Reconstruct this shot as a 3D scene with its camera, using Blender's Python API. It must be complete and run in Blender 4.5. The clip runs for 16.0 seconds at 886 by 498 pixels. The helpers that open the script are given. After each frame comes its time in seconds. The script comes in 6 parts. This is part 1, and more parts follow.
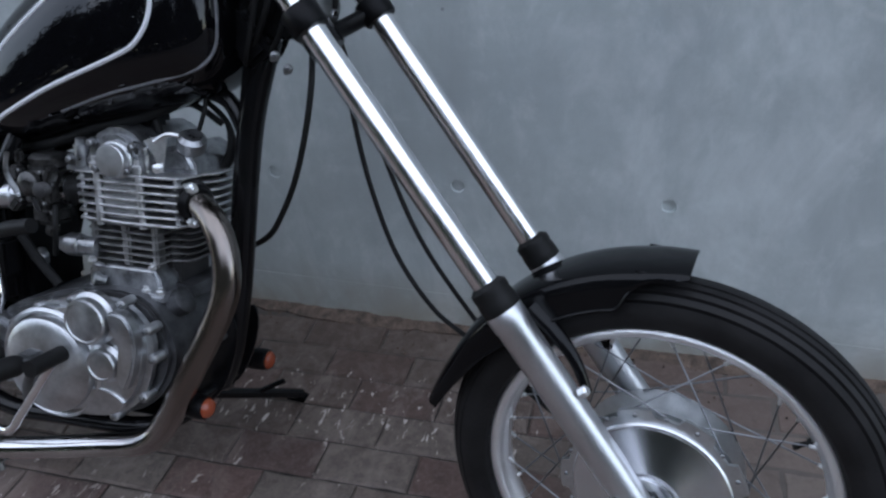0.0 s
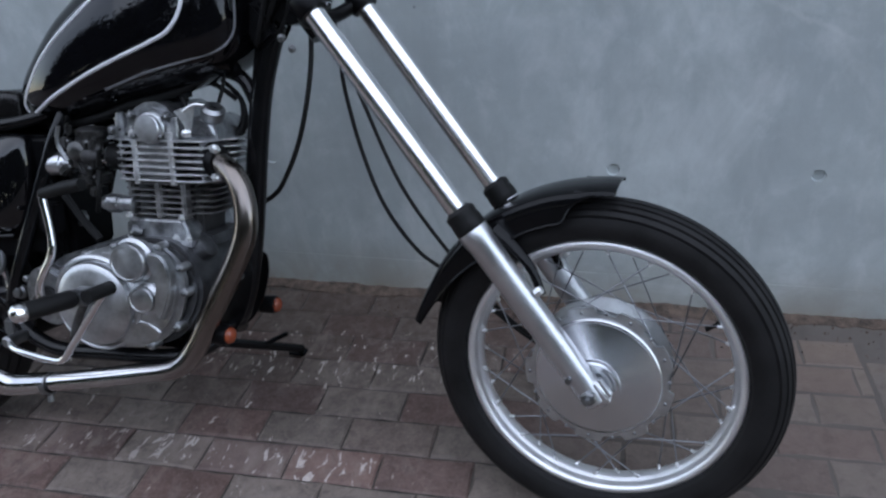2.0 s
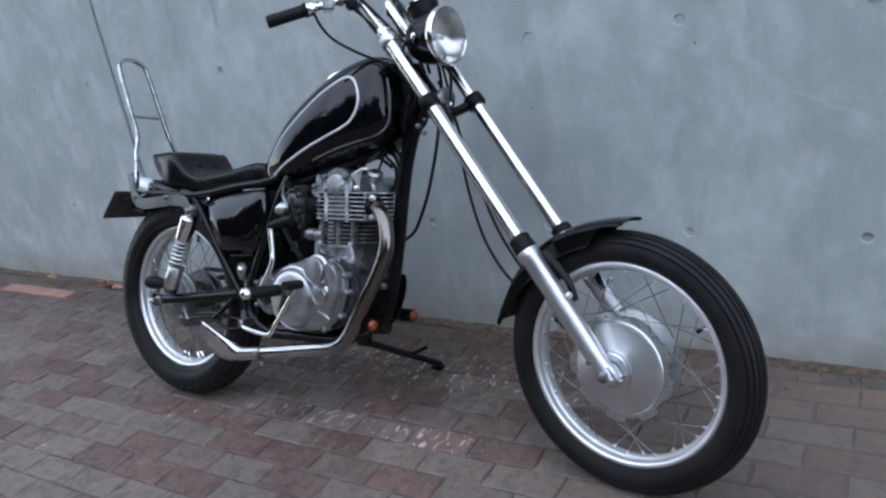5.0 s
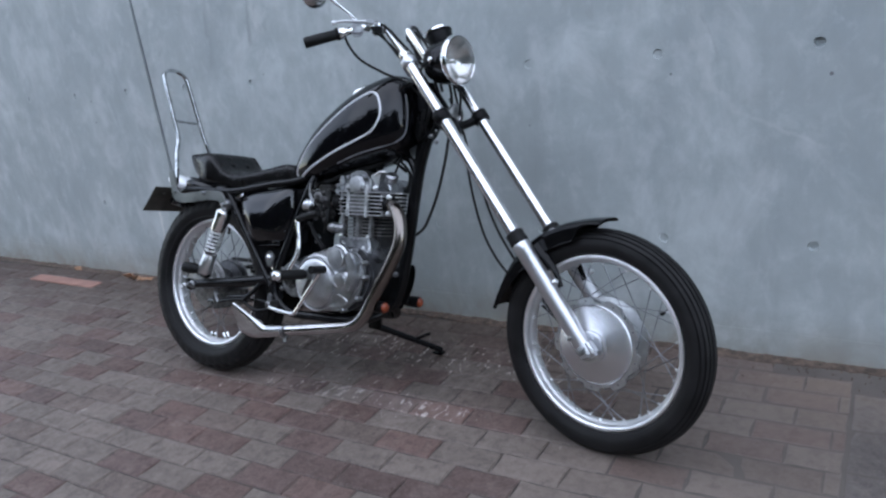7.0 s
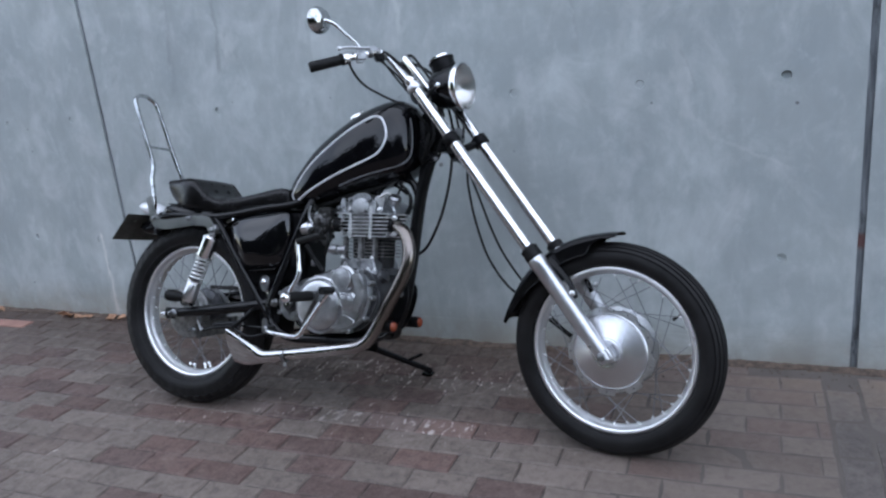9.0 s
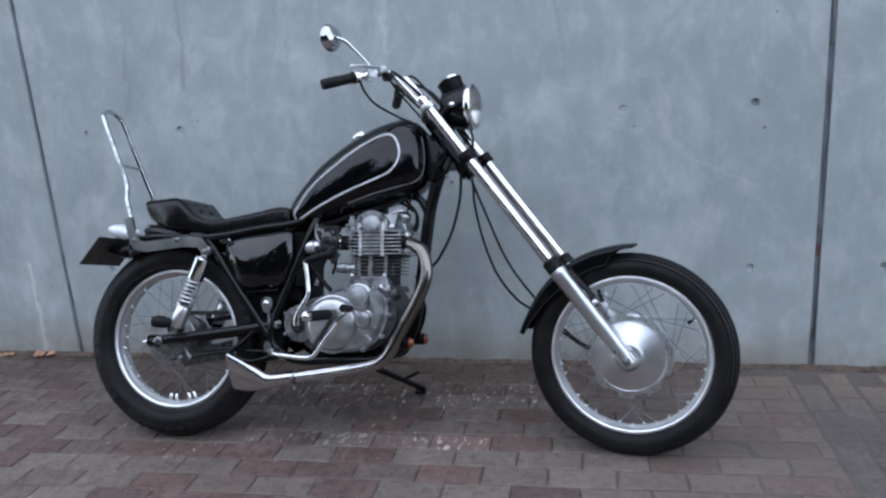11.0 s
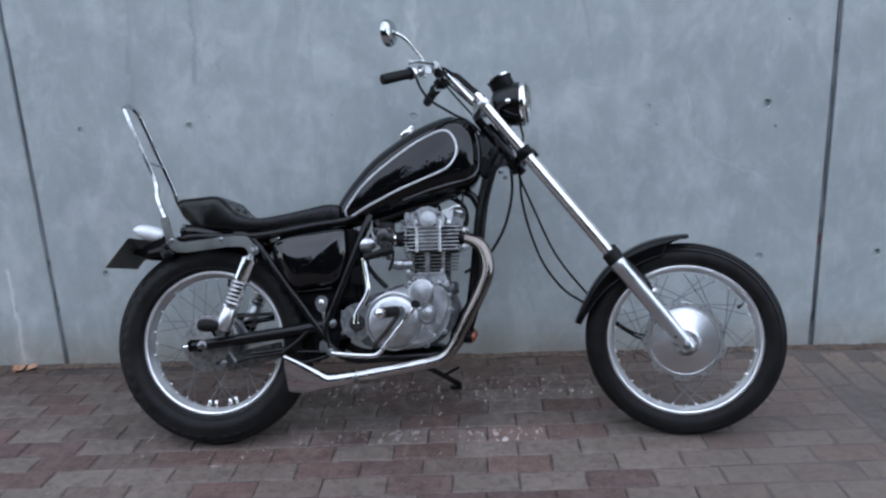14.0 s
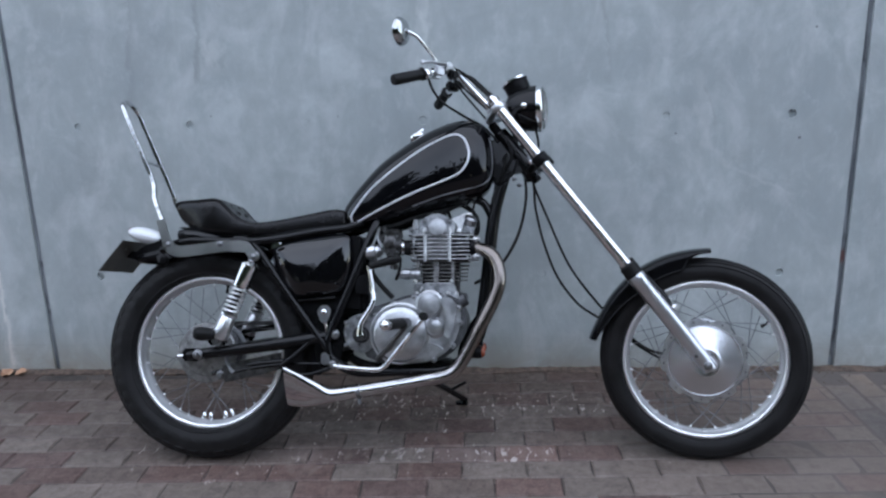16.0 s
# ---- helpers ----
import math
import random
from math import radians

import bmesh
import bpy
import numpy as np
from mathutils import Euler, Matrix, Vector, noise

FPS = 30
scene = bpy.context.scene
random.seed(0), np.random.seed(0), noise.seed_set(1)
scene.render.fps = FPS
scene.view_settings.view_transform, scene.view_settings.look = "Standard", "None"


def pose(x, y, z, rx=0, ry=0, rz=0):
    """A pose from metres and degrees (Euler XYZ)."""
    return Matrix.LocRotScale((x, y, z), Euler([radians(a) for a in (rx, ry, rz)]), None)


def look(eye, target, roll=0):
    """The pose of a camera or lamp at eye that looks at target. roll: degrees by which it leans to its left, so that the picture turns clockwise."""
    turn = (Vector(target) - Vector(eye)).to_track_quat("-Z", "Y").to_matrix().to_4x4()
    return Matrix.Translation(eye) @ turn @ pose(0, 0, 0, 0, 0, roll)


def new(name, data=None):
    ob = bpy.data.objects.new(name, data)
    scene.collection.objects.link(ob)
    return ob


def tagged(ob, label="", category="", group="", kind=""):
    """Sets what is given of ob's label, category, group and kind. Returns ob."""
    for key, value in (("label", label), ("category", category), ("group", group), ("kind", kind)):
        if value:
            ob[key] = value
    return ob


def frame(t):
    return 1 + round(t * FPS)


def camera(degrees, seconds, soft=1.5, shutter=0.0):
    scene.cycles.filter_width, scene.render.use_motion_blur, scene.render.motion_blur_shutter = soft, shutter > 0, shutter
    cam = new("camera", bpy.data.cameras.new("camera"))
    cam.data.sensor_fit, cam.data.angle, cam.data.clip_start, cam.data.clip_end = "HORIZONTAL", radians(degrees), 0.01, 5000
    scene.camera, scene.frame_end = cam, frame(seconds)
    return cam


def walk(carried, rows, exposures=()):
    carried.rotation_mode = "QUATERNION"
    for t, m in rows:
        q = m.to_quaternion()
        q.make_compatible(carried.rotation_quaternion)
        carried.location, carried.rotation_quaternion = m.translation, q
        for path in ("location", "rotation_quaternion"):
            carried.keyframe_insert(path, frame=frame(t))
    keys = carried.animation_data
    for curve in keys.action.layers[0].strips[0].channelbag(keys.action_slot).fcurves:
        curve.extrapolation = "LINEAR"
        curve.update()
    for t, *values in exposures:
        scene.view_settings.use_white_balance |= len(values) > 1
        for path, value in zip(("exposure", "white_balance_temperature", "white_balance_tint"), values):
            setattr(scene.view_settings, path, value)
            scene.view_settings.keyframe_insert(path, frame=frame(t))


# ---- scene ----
cam = camera(62.0, 16.0, soft=2.4)
PATH = [
    (0, (0.85, -1.372, 1.181), (0.327, 0.212, 0.08), -3.97),
    (0.5, (0.85, -1.449, 1.167), (0.457, 0.166, 0.048), -3.33),
    (1, (0.85, -1.516, 1.166), (0.495, 0.118, 0.061), -4.15),
    (1.5, (0.866, -1.573, 1.17), (0.499, 0.085, 0.105), -3.98),
    (2, (0.921, -1.652, 1.185), (0.451, -0.007, 0.143), -4.83),
    (2.5, (1.004, -1.736, 1.192), (0.369, -0.113, 0.209), -5.46),
    (3, (1.06, -1.802, 1.182), (0.322, -0.192, 0.253), -6.27),
    (3.5, (1.133, -1.895, 1.189), (0.335, -0.264, 0.359), -5.66),
    (4, (1.223, -1.988, 1.2), (0.329, -0.378, 0.426), -7.81),
    (6.3, (1.62, -2.186, 1.206), (0.443, -0.693, 0.585), -8.6),
    (6.5, (1.609, -2.231, 1.224), (0.455, -0.726, 0.591), -8.5),
    (7, (1.595, -2.345, 1.237), (0.525, -0.779, 0.604), -7.5),
    (7.5, (1.58, -2.46, 1.26), (0.588, -0.838, 0.64), -6.4),
    (8, (1.538, -2.509, 1.264), (0.599, -0.85, 0.66), -5.4),
    (8.5, (1.411, -2.553, 1.238), (0.522, -0.86, 0.652), -5.6),
    (9, (1.297, -2.596, 1.234), (0.493, -0.853, 0.671), -5.8),
    (9.2, (1.273, -2.599, 1.24), (0.482, -0.846, 0.692), -5.7),
    (11.3, (0.773, -2.809, 1.228), (0.359, -0.917, 0.726), -3.9),
    (11.5, (0.737, -2.808, 1.223), (0.328, -0.914, 0.729), -4.0),
    (12, (0.622, -2.82, 1.219), (0.239, -0.917, 0.739), -4.3),
    (12.5, (0.54, -2.836, 1.233), (0.207, -0.923, 0.756), -3.6),
    (13, (0.482, -2.847, 1.232), (0.188, -0.928, 0.75), -3.2),
    (13.5, (0.38, -2.878, 1.233), (0.143, -0.96, 0.717), -3.7),
    (14, (0.298, -2.902, 1.244), (0.156, -0.975, 0.726), -2.7),
    (14.5, (0.242, -2.9, 1.248), (0.171, -0.969, 0.733), -2.3),
    (15, (0.212, -2.881, 1.243), (0.136, -0.942, 0.757), -0.3),
    (15.5, (0.225, -2.84, 1.234), (0.129, -0.902, 0.747), -0.8),
    (16, (0.259, -2.794, 1.223), (0.118, -0.862, 0.724), -1.5),
]
walk(cam, [(t, look(eye, target, roll)) for t, eye, target, roll in PATH], exposures=[(0, 0.91), (2.0, 0.98), (4.0, 1.12), (7.0, 1.16), (16, 1.15)])

# ---- world, sun, exposure ----
world = bpy.data.worlds.new("world")
scene.world = world
world.use_nodes = True
wn, wl = world.node_tree.nodes, world.node_tree.links
sky = wn.new("ShaderNodeTexSky")
sky.sky_type, sky.sun_disc = "NISHITA", False
sky.sun_elevation, sky.sun_rotation = radians(58), radians(149)
sky.air_density, sky.dust_density, sky.ozone_density = 1.0, 0.1, 1.2
wn["Background"].inputs["Strength"].default_value = 0.11
wl.new(sky.outputs[0], wn["Background"].inputs["Color"])
# thin white overcast over the whole sky
veil, both_skies = wn.new("ShaderNodeBackground"), wn.new("ShaderNodeAddShader")
veil.inputs["Color"].default_value = (0.915, 0.955, 1.060, 1)
puff, thick = wn.new("ShaderNodeTexNoise"), wn.new("ShaderNodeMapRange")
puff.inputs["Scale"].default_value, puff.inputs["Detail"].default_value = 3.2, 6
thick.inputs[1].default_value, thick.inputs[2].default_value = 0.32, 0.68
thick.inputs[3].default_value, thick.inputs[4].default_value = 0.43, 0.68
wl.new(puff.outputs["Fac"], thick.inputs[0])
wl.new(thick.outputs[0], veil.inputs["Strength"])
wl.new(wn["Background"].outputs[0], both_skies.inputs[0])
wl.new(veil.outputs[0], both_skies.inputs[1])
wl.new(both_skies.outputs[0], wn["World Output"].inputs["Surface"])

sun = new("sun", bpy.data.lights.new("sun", "SUN"))
sun.data.energy, sun.data.angle, sun.data.color = 0.50, radians(130), (0.96, 0.97, 0.985)
sun.matrix_world = look((2.4, -4.0, 7.5), (0, 0, 0))


# ---- materials ----
def material(name, color, rough=0.5, metal=0.0, vary=0.15, scale=25.0, fine=250.0, bump=0.0, rough_vary=0.1, coat=0.0, world_coords=False, spec=0.5):
    """A surface whose colour, gloss and relief vary at two scales (per metre)."""
    m = bpy.data.materials.new(name)
    m.use_nodes = True
    n, l = m.node_tree.nodes, m.node_tree.links
    b = n["Principled BSDF"]
    b.inputs["Metallic"].default_value = metal
    b.inputs["Coat Weight"].default_value = coat
    b.inputs["Specular IOR Level"].default_value = spec
    b.inputs["Coat Roughness"].default_value = 0.03
    if world_coords:
        src = n.new("ShaderNodeNewGeometry").outputs["Position"]
    else:
        src = n.new("ShaderNodeTexCoord").outputs["Object"]
    big, small = n.new("ShaderNodeTexNoise"), n.new("ShaderNodeTexNoise")
    big.inputs["Scale"].default_value, small.inputs["Scale"].default_value = scale, fine
    big.inputs["Detail"].default_value, small.inputs["Detail"].default_value = 5, 3
    for q in (big, small):
        l.new(src, q.inputs["Vector"])
    both = n.new("ShaderNodeMath")
    both.operation = "MULTIPLY_ADD"
    both.inputs[1].default_value = 0.35
    l.new(small.outputs["Fac"], both.inputs[0])
    l.new(big.outputs["Fac"], both.inputs[2])
    ramp = n.new("ShaderNodeMapRange")
    ramp.inputs[1].default_value, ramp.inputs[2].default_value = 0.4, 0.95
    ramp.inputs[3].default_value, ramp.inputs[4].default_value = 1 - vary, 1 + vary
    l.new(both.outputs[0], ramp.inputs[0])
    mul = n.new("ShaderNodeVectorMath")
    mul.operation = "SCALE"
    mul.inputs[0].default_value = color
    l.new(ramp.outputs[0], mul.inputs["Scale"])
    l.new(mul.outputs[0], b.inputs["Base Color"])
    rr = n.new("ShaderNodeMapRange")
    rr.inputs[1].default_value, rr.inputs[2].default_value = 0.35, 1.0
    rr.inputs[3].default_value, rr.inputs[4].default_value = max(0.02, rough - rough_vary), min(1, rough + rough_vary)
    l.new(both.outputs[0], rr.inputs[0])
    l.new(rr.outputs[0], b.inputs["Roughness"])
    if bump:
        bp = n.new("ShaderNodeBump")
        bp.inputs["Strength"].default_value, bp.inputs["Distance"].default_value = 1.0, bump
        l.new(small.outputs["Fac"], bp.inputs["Height"])
        l.new(bp.outputs[0], b.inputs["Normal"])
    return m


M_PAINT = material("gloss_black_paint", (0.0025, 0.0025, 0.0033), 0.03, 0, 0.3, 12, 300, 0, 0.012, 0.0, spec=0.38)
# the tank's black, specular raised to stand for a brighter sky reflection
M_SIDE = material("boosted_reflection_black_paint", (0.0025, 0.0025, 0.0032), 0.03, 0, 0.3, 12, 300, 0, 0.012, spec=0.58)
M_GUARD = material("faded_black_paint", (0.004, 0.004, 0.0045), 0.11, 0, 0.3, 12, 300, 0.00003, 0.05, spec=0.18)
M_FRAME = material("black_enamel", (0.004, 0.004, 0.0045), 0.20, 0, 0.35, 30, 300, 0.0001, 0.1, spec=0.28)
M_SATIN = material("satin_black_plastic", (0.0035, 0.0035, 0.004), 0.40, 0, 0.3, 40, 500, 0.0001, 0.1, spec=0.13)
M_CHROME = material("chrome", (0.86, 0.865, 0.875), 0.08, 1, 0.06, 30, 400, 0, 0.05)
M_TUBE = material("hard_chrome_fork_tube", (0.86, 0.865, 0.875), 0.19, 1, 0.05, 30, 400, 0, 0.05)
M_ALU = material("polished_aluminium", (0.62, 0.63, 0.65), 0.36, 1, 0.08, 25, 300, 0.00003, 0.08)
M_SPUN = material("spun_hub_cover_alloy", (0.66, 0.67, 0.69), 0.25, 1, 0.02, 9, 30, 0, 0.01)
M_FLANGE = material("galvanised_hub_alloy", (0.56, 0.575, 0.58), 0.42, 1, 0.2, 40, 400, 0.00006, 0.08)
M_RIM = material("satin_rim_alloy", (0.94, 0.945, 0.955), 0.46, 1, 0.08, 20, 250, 0.00003, 0.06)
M_SLIDER = material("brushed_slider_alloy", (0.62, 0.63, 0.645), 0.37, 1, 0.10, 20, 250, 0.00003, 0.06)
M_CAST = material("cast_aluminium", (0.35, 0.358, 0.368), 0.36, 0.95, 0.50, 55, 280, 0.0003, 0.14)
M_COVER = material("worn_polished_engine_cover", (0.52, 0.53, 0.54), 0.38, 1, 0.30, 30, 130, 0.00013, 0.12)
M_FIN = material("engine_fin_alloy", (0.60, 0.605, 0.61), 0.36, 0.9, 0.38, 60, 300, 0.0002, 0.12)
# sooty parts, and the shade between fins put into the core colour
M_SOOT_SHADE = material("sooty_and_fin_shade_alloy", (0.045, 0.044, 0.045), 0.55, 0.5, 0.5, 35, 300, 0.0001, 0.1)
M_DULL = material("dull_zinc_steel", (0.24, 0.245, 0.25), 0.42, 1, 0.25, 60, 500, 0.0001, 0.15)
M_SPOKE = material("spoke_steel", (0.20, 0.205, 0.215), 0.38, 1, 0.2, 60, 500, 0, 0.1)
M_TYRE = material("tyre_rubber", (0.0118, 0.0114, 0.0116), 0.50, 0, 0.5, 14, 220, 0.0003, 0.10, spec=0.175)
M_CARB = material("oily_carburettor_alloy", (0.075, 0.074, 0.073), 0.36, 0.8, 0.75, 70, 300, 0.0003, 0.14)
M_CASE = material("dark_casting", (0.105, 0.107, 0.112), 0.45, 0.8, 0.5, 35, 200, 0.0002, 0.14)
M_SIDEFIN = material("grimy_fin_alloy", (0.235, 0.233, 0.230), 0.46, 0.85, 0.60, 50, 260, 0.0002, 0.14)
M_RUBBER = material("black_rubber", (0.006, 0.006, 0.006), 0.55, 0, 0.3, 60, 500, 0.0002, 0.1, spec=0.22)
M_SEAT = material("black_vinyl", (0.004, 0.0036, 0.0038), 0.24, 0, 0.4, 18, 600, 0.00018, 0.10, spec=0.30)
M_STRIPE = material("silver_pinstripe", (0.62, 0.63, 0.65), 0.32, 0.2, 0.08, 60, 400, 0, 0.05)
M_SEAM = material("grey_pinstripe", (0.16, 0.16, 0.17), 0.3, 0.2, 0.1, 60, 400, 0, 0.05)
M_PLATEBACK = material("grimy_plate_back", (0.085, 0.080, 0.070), 0.42, 0.3, 0.4, 30, 300, 0.0001, 0.1, spec=0.3)
M_BRACKET = material("brushed_steel_bracket", (0.40, 0.415, 0.40), 0.30, 1, 0.26, 12, 300, 0.00003, 0.06)
# chrome dimmed and mottled in its colour to stand for dark reflections
M_DIMCHROME = material("dimmed_chrome", (0.48, 0.495, 0.50), 0.06, 1, 0.5, 40, 120, 0.0004, 0.05)
M_SPRING = material("satin_plated_spring", (0.74, 0.75, 0.76), 0.30, 1, 0.08, 30, 300, 0, 0.05)
M_BRIGHT = material("bright_zinc_plate", (0.74, 0.75, 0.75), 0.34, 0.9, 0.22, 50, 200, 0.0001, 0.1)
M_GRIME = material("dusty_grimy_alloy", (0.20, 0.195, 0.185), 0.55, 0.6, 0.55, 30, 160, 0.0002, 0.12)
M_REFLECTOR = material("frosted_reflector", (0.86, 0.85, 0.83), 0.16, 1, 0.08, 30, 300, 0, 0.05)
M_WHITE = material("pale_enamel", (0.80, 0.815, 0.83), 0.22, 0.1, 0.08, 30, 300, 0, 0.05, 0.5)


def exhaust_metal():
    """Chrome pipe, browned and dulled by heat towards the cylinder head."""
    m = material("heat_tinted_exhaust_chrome", (0.57, 0.57, 0.575), 0.16, 1, 0.12, 14, 200, 0.00002, 0.06)
    n, l = m.node_tree.nodes, m.node_tree.links
    b = n["Principled BSDF"]
    sep, co = n.new("ShaderNodeSeparateXYZ"), n.new("ShaderNodeTexCoord")
    l.new(co.outputs["Object"], sep.inputs[0])
    heat = n.new("ShaderNodeMapRange")
    heat.inputs[1].default_value, heat.inputs[2].default_value = 0.02, 0.20
    l.new(sep.outputs["X"], heat.inputs[0])
    mix = n.new("ShaderNodeMix")
    mix.data_type = "RGBA"
    l.new(heat.outputs[0], mix.inputs["Factor"])
    l.new(b.inputs["Base Color"].links[0].from_socket, mix.inputs[6])
    mix.inputs[7].default_value = (0.205, 0.180, 0.163, 1)
    l.new(mix.outputs[2], b.inputs["Base Color"])
    r = n.new("ShaderNodeMapRange")
    r.inputs[3].default_value, r.inputs[4].default_value = 0.06, 0.22
    l.new(heat.outputs[0], r.inputs[0])
    l.new(r.outputs[0], b.inputs["Roughness"])
    return m


M_EXH = exhaust_metal()
spun = M_SPUN.node_tree
tang = spun.nodes.new("ShaderNodeTangent")
tang.direction_type, tang.axis = "RADIAL", "Y"
spun.links.new(tang.outputs[0], spun.nodes["Principled BSDF"].inputs["Tangent"])
spun.nodes["Principled BSDF"].inputs["Anisotropic"].default_value = 0.88
M_BARK = material("bark", (0.06, 0.045, 0.035), 0.9, 0, 0.4, 8, 40, 0.004)
M_LEAF = material("foliage", (0.022, 0.032, 0.016), 0.6, 0, 0.4, 2, 20)
M_DRY = material("dry_leaf", (0.40, 0.23, 0.14), 0.8, 0, 0.35, 20, 200, 0.0003)
M_SOIL = material("soil", (0.095, 0.068, 0.052), 0.95, 0, 0.8, 45, 220, 0.004, world_coords=True)


def orange_plastic():
    m = material("amber_lens", (0.22, 0.045, 0.018), 0.18, 0, 0.12, 60, 300, 0, 0.04)
    m.node_tree.nodes["Principled BSDF"].inputs["Subsurface Weight"].default_value = 0.2
    m.node_tree.nodes["Principled BSDF"].inputs["Subsurface Radius"].default_value = (0.01, 0.004, 0.002)
    return m


def glass():
    m = bpy.data.materials.new("headlamp_glass")
    m.use_nodes = True
    b = m.node_tree.nodes["Principled BSDF"]
    b.inputs["Transmission Weight"].default_value = 1
    b.inputs["Roughness"].default_value = 0.03
    b.inputs["IOR"].default_value = 1.45
    n, l = m.node_tree.nodes, m.node_tree.links
    co, wv, bp = n.new("ShaderNodeTexCoord"), n.new("ShaderNodeTexWave"), n.new("ShaderNodeBump")
    wv.bands_direction = "Y"
    wv.inputs["Scale"].default_value = 40
    bp.inputs["Distance"].default_value = 0.00015
    l.new(co.outputs["Object"], wv.inputs["Vector"])
    l.new(wv.outputs["Fac"], bp.inputs["Height"])
    l.new(bp.outputs[0], b.inputs["Normal"])
    return m


M_AMBER, M_GLASS = orange_plastic(), glass()


def nodes_of(name):
    m = bpy.data.materials.new(name)
    m.use_nodes = True
    n, l = m.node_tree.nodes, m.node_tree.links
    return m, n, l, n["Principled BSDF"]


def noise_node(n, l, src, scale, detail=4, rough=0.55, distort=0.0, stretch=None):
    if stretch:
        mp = n.new("ShaderNodeMapping")
        mp.inputs["Scale"].default_value = stretch
        l.new(src, mp.inputs["Vector"])
        src = mp.outputs[0]
    t = n.new("ShaderNodeTexNoise")
    t.inputs["Scale"].default_value, t.inputs["Detail"].default_value = scale, detail
    t.inputs["Roughness"].default_value, t.inputs["Distortion"].default_value = rough, distort
    l.new(src, t.inputs["Vector"])
    return t.outputs["Fac"]


def span(n, l, src, a, b, c, d):
    r = n.new("ShaderNodeMapRange")
    for i, v in enumerate((a, b, c, d)):
        r.inputs[i + 1].default_value = v
    l.new(src, r.inputs[0])
    return r.outputs[0]


def blend(n, l, fac, a, b, kind="MIX"):
    x = n.new("ShaderNodeMix")
    x.data_type, x.blend_type = "RGBA", kind
    for s, v in ((x.inputs["Factor"], fac), (x.inputs[6], a), (x.inputs[7], b)):
        if isinstance(v, (float, int)):
            s.default_value = v
        elif isinstance(v, tuple):
            s.default_value = (*v, 1)
        else:
            l.new(v, s)
    return x.outputs[2]


def times(n, l, a, b):
    x = n.new("ShaderNodeMath")
    x.operation = "MULTIPLY"
    for s, v in ((x.inputs[0], a), (x.inputs[1], b)):
        if isinstance(v, (float, int)):
            s.default_value = v
        else:
            l.new(v, s)
    return x.outputs[0]


def run_mark(n, l, x, z, wob, a, b, w):
    """How far a wavy soft mark from a to b (x, z; b lower) covers the place."""
    mid_x = span(n, l, z, b[1], a[1], b[0], a[0])
    off = n.new("ShaderNodeMath")
    off.operation = "SUBTRACT"
    l.new(x, off.inputs[0])
    l.new(mid_x, off.inputs[1])
    sway = n.new("ShaderNodeMath")
    sway.operation = "ADD"
    l.new(off.outputs[0], sway.inputs[0])
    l.new(span(n, l, wob, 0.3, 0.7, -1.3 * w, 1.3 * w), sway.inputs[1])
    gap = n.new("ShaderNodeMath")
    gap.operation = "ABSOLUTE"
    l.new(sway.outputs[0], gap.inputs[0])
    band = times(n, l, span(n, l, gap.outputs[0], 0.2 * w, w, 1, 0), span(n, l, wob, 0.34, 0.58, 0.25, 1))
    ends = times(n, l, span(n, l, z, b[1] - 0.5 * w, b[1] + w, 0, 1), span(n, l, z, a[1] + 0.5 * w, a[1] - w, 0, 1))
    return times(n, l, band, ends)


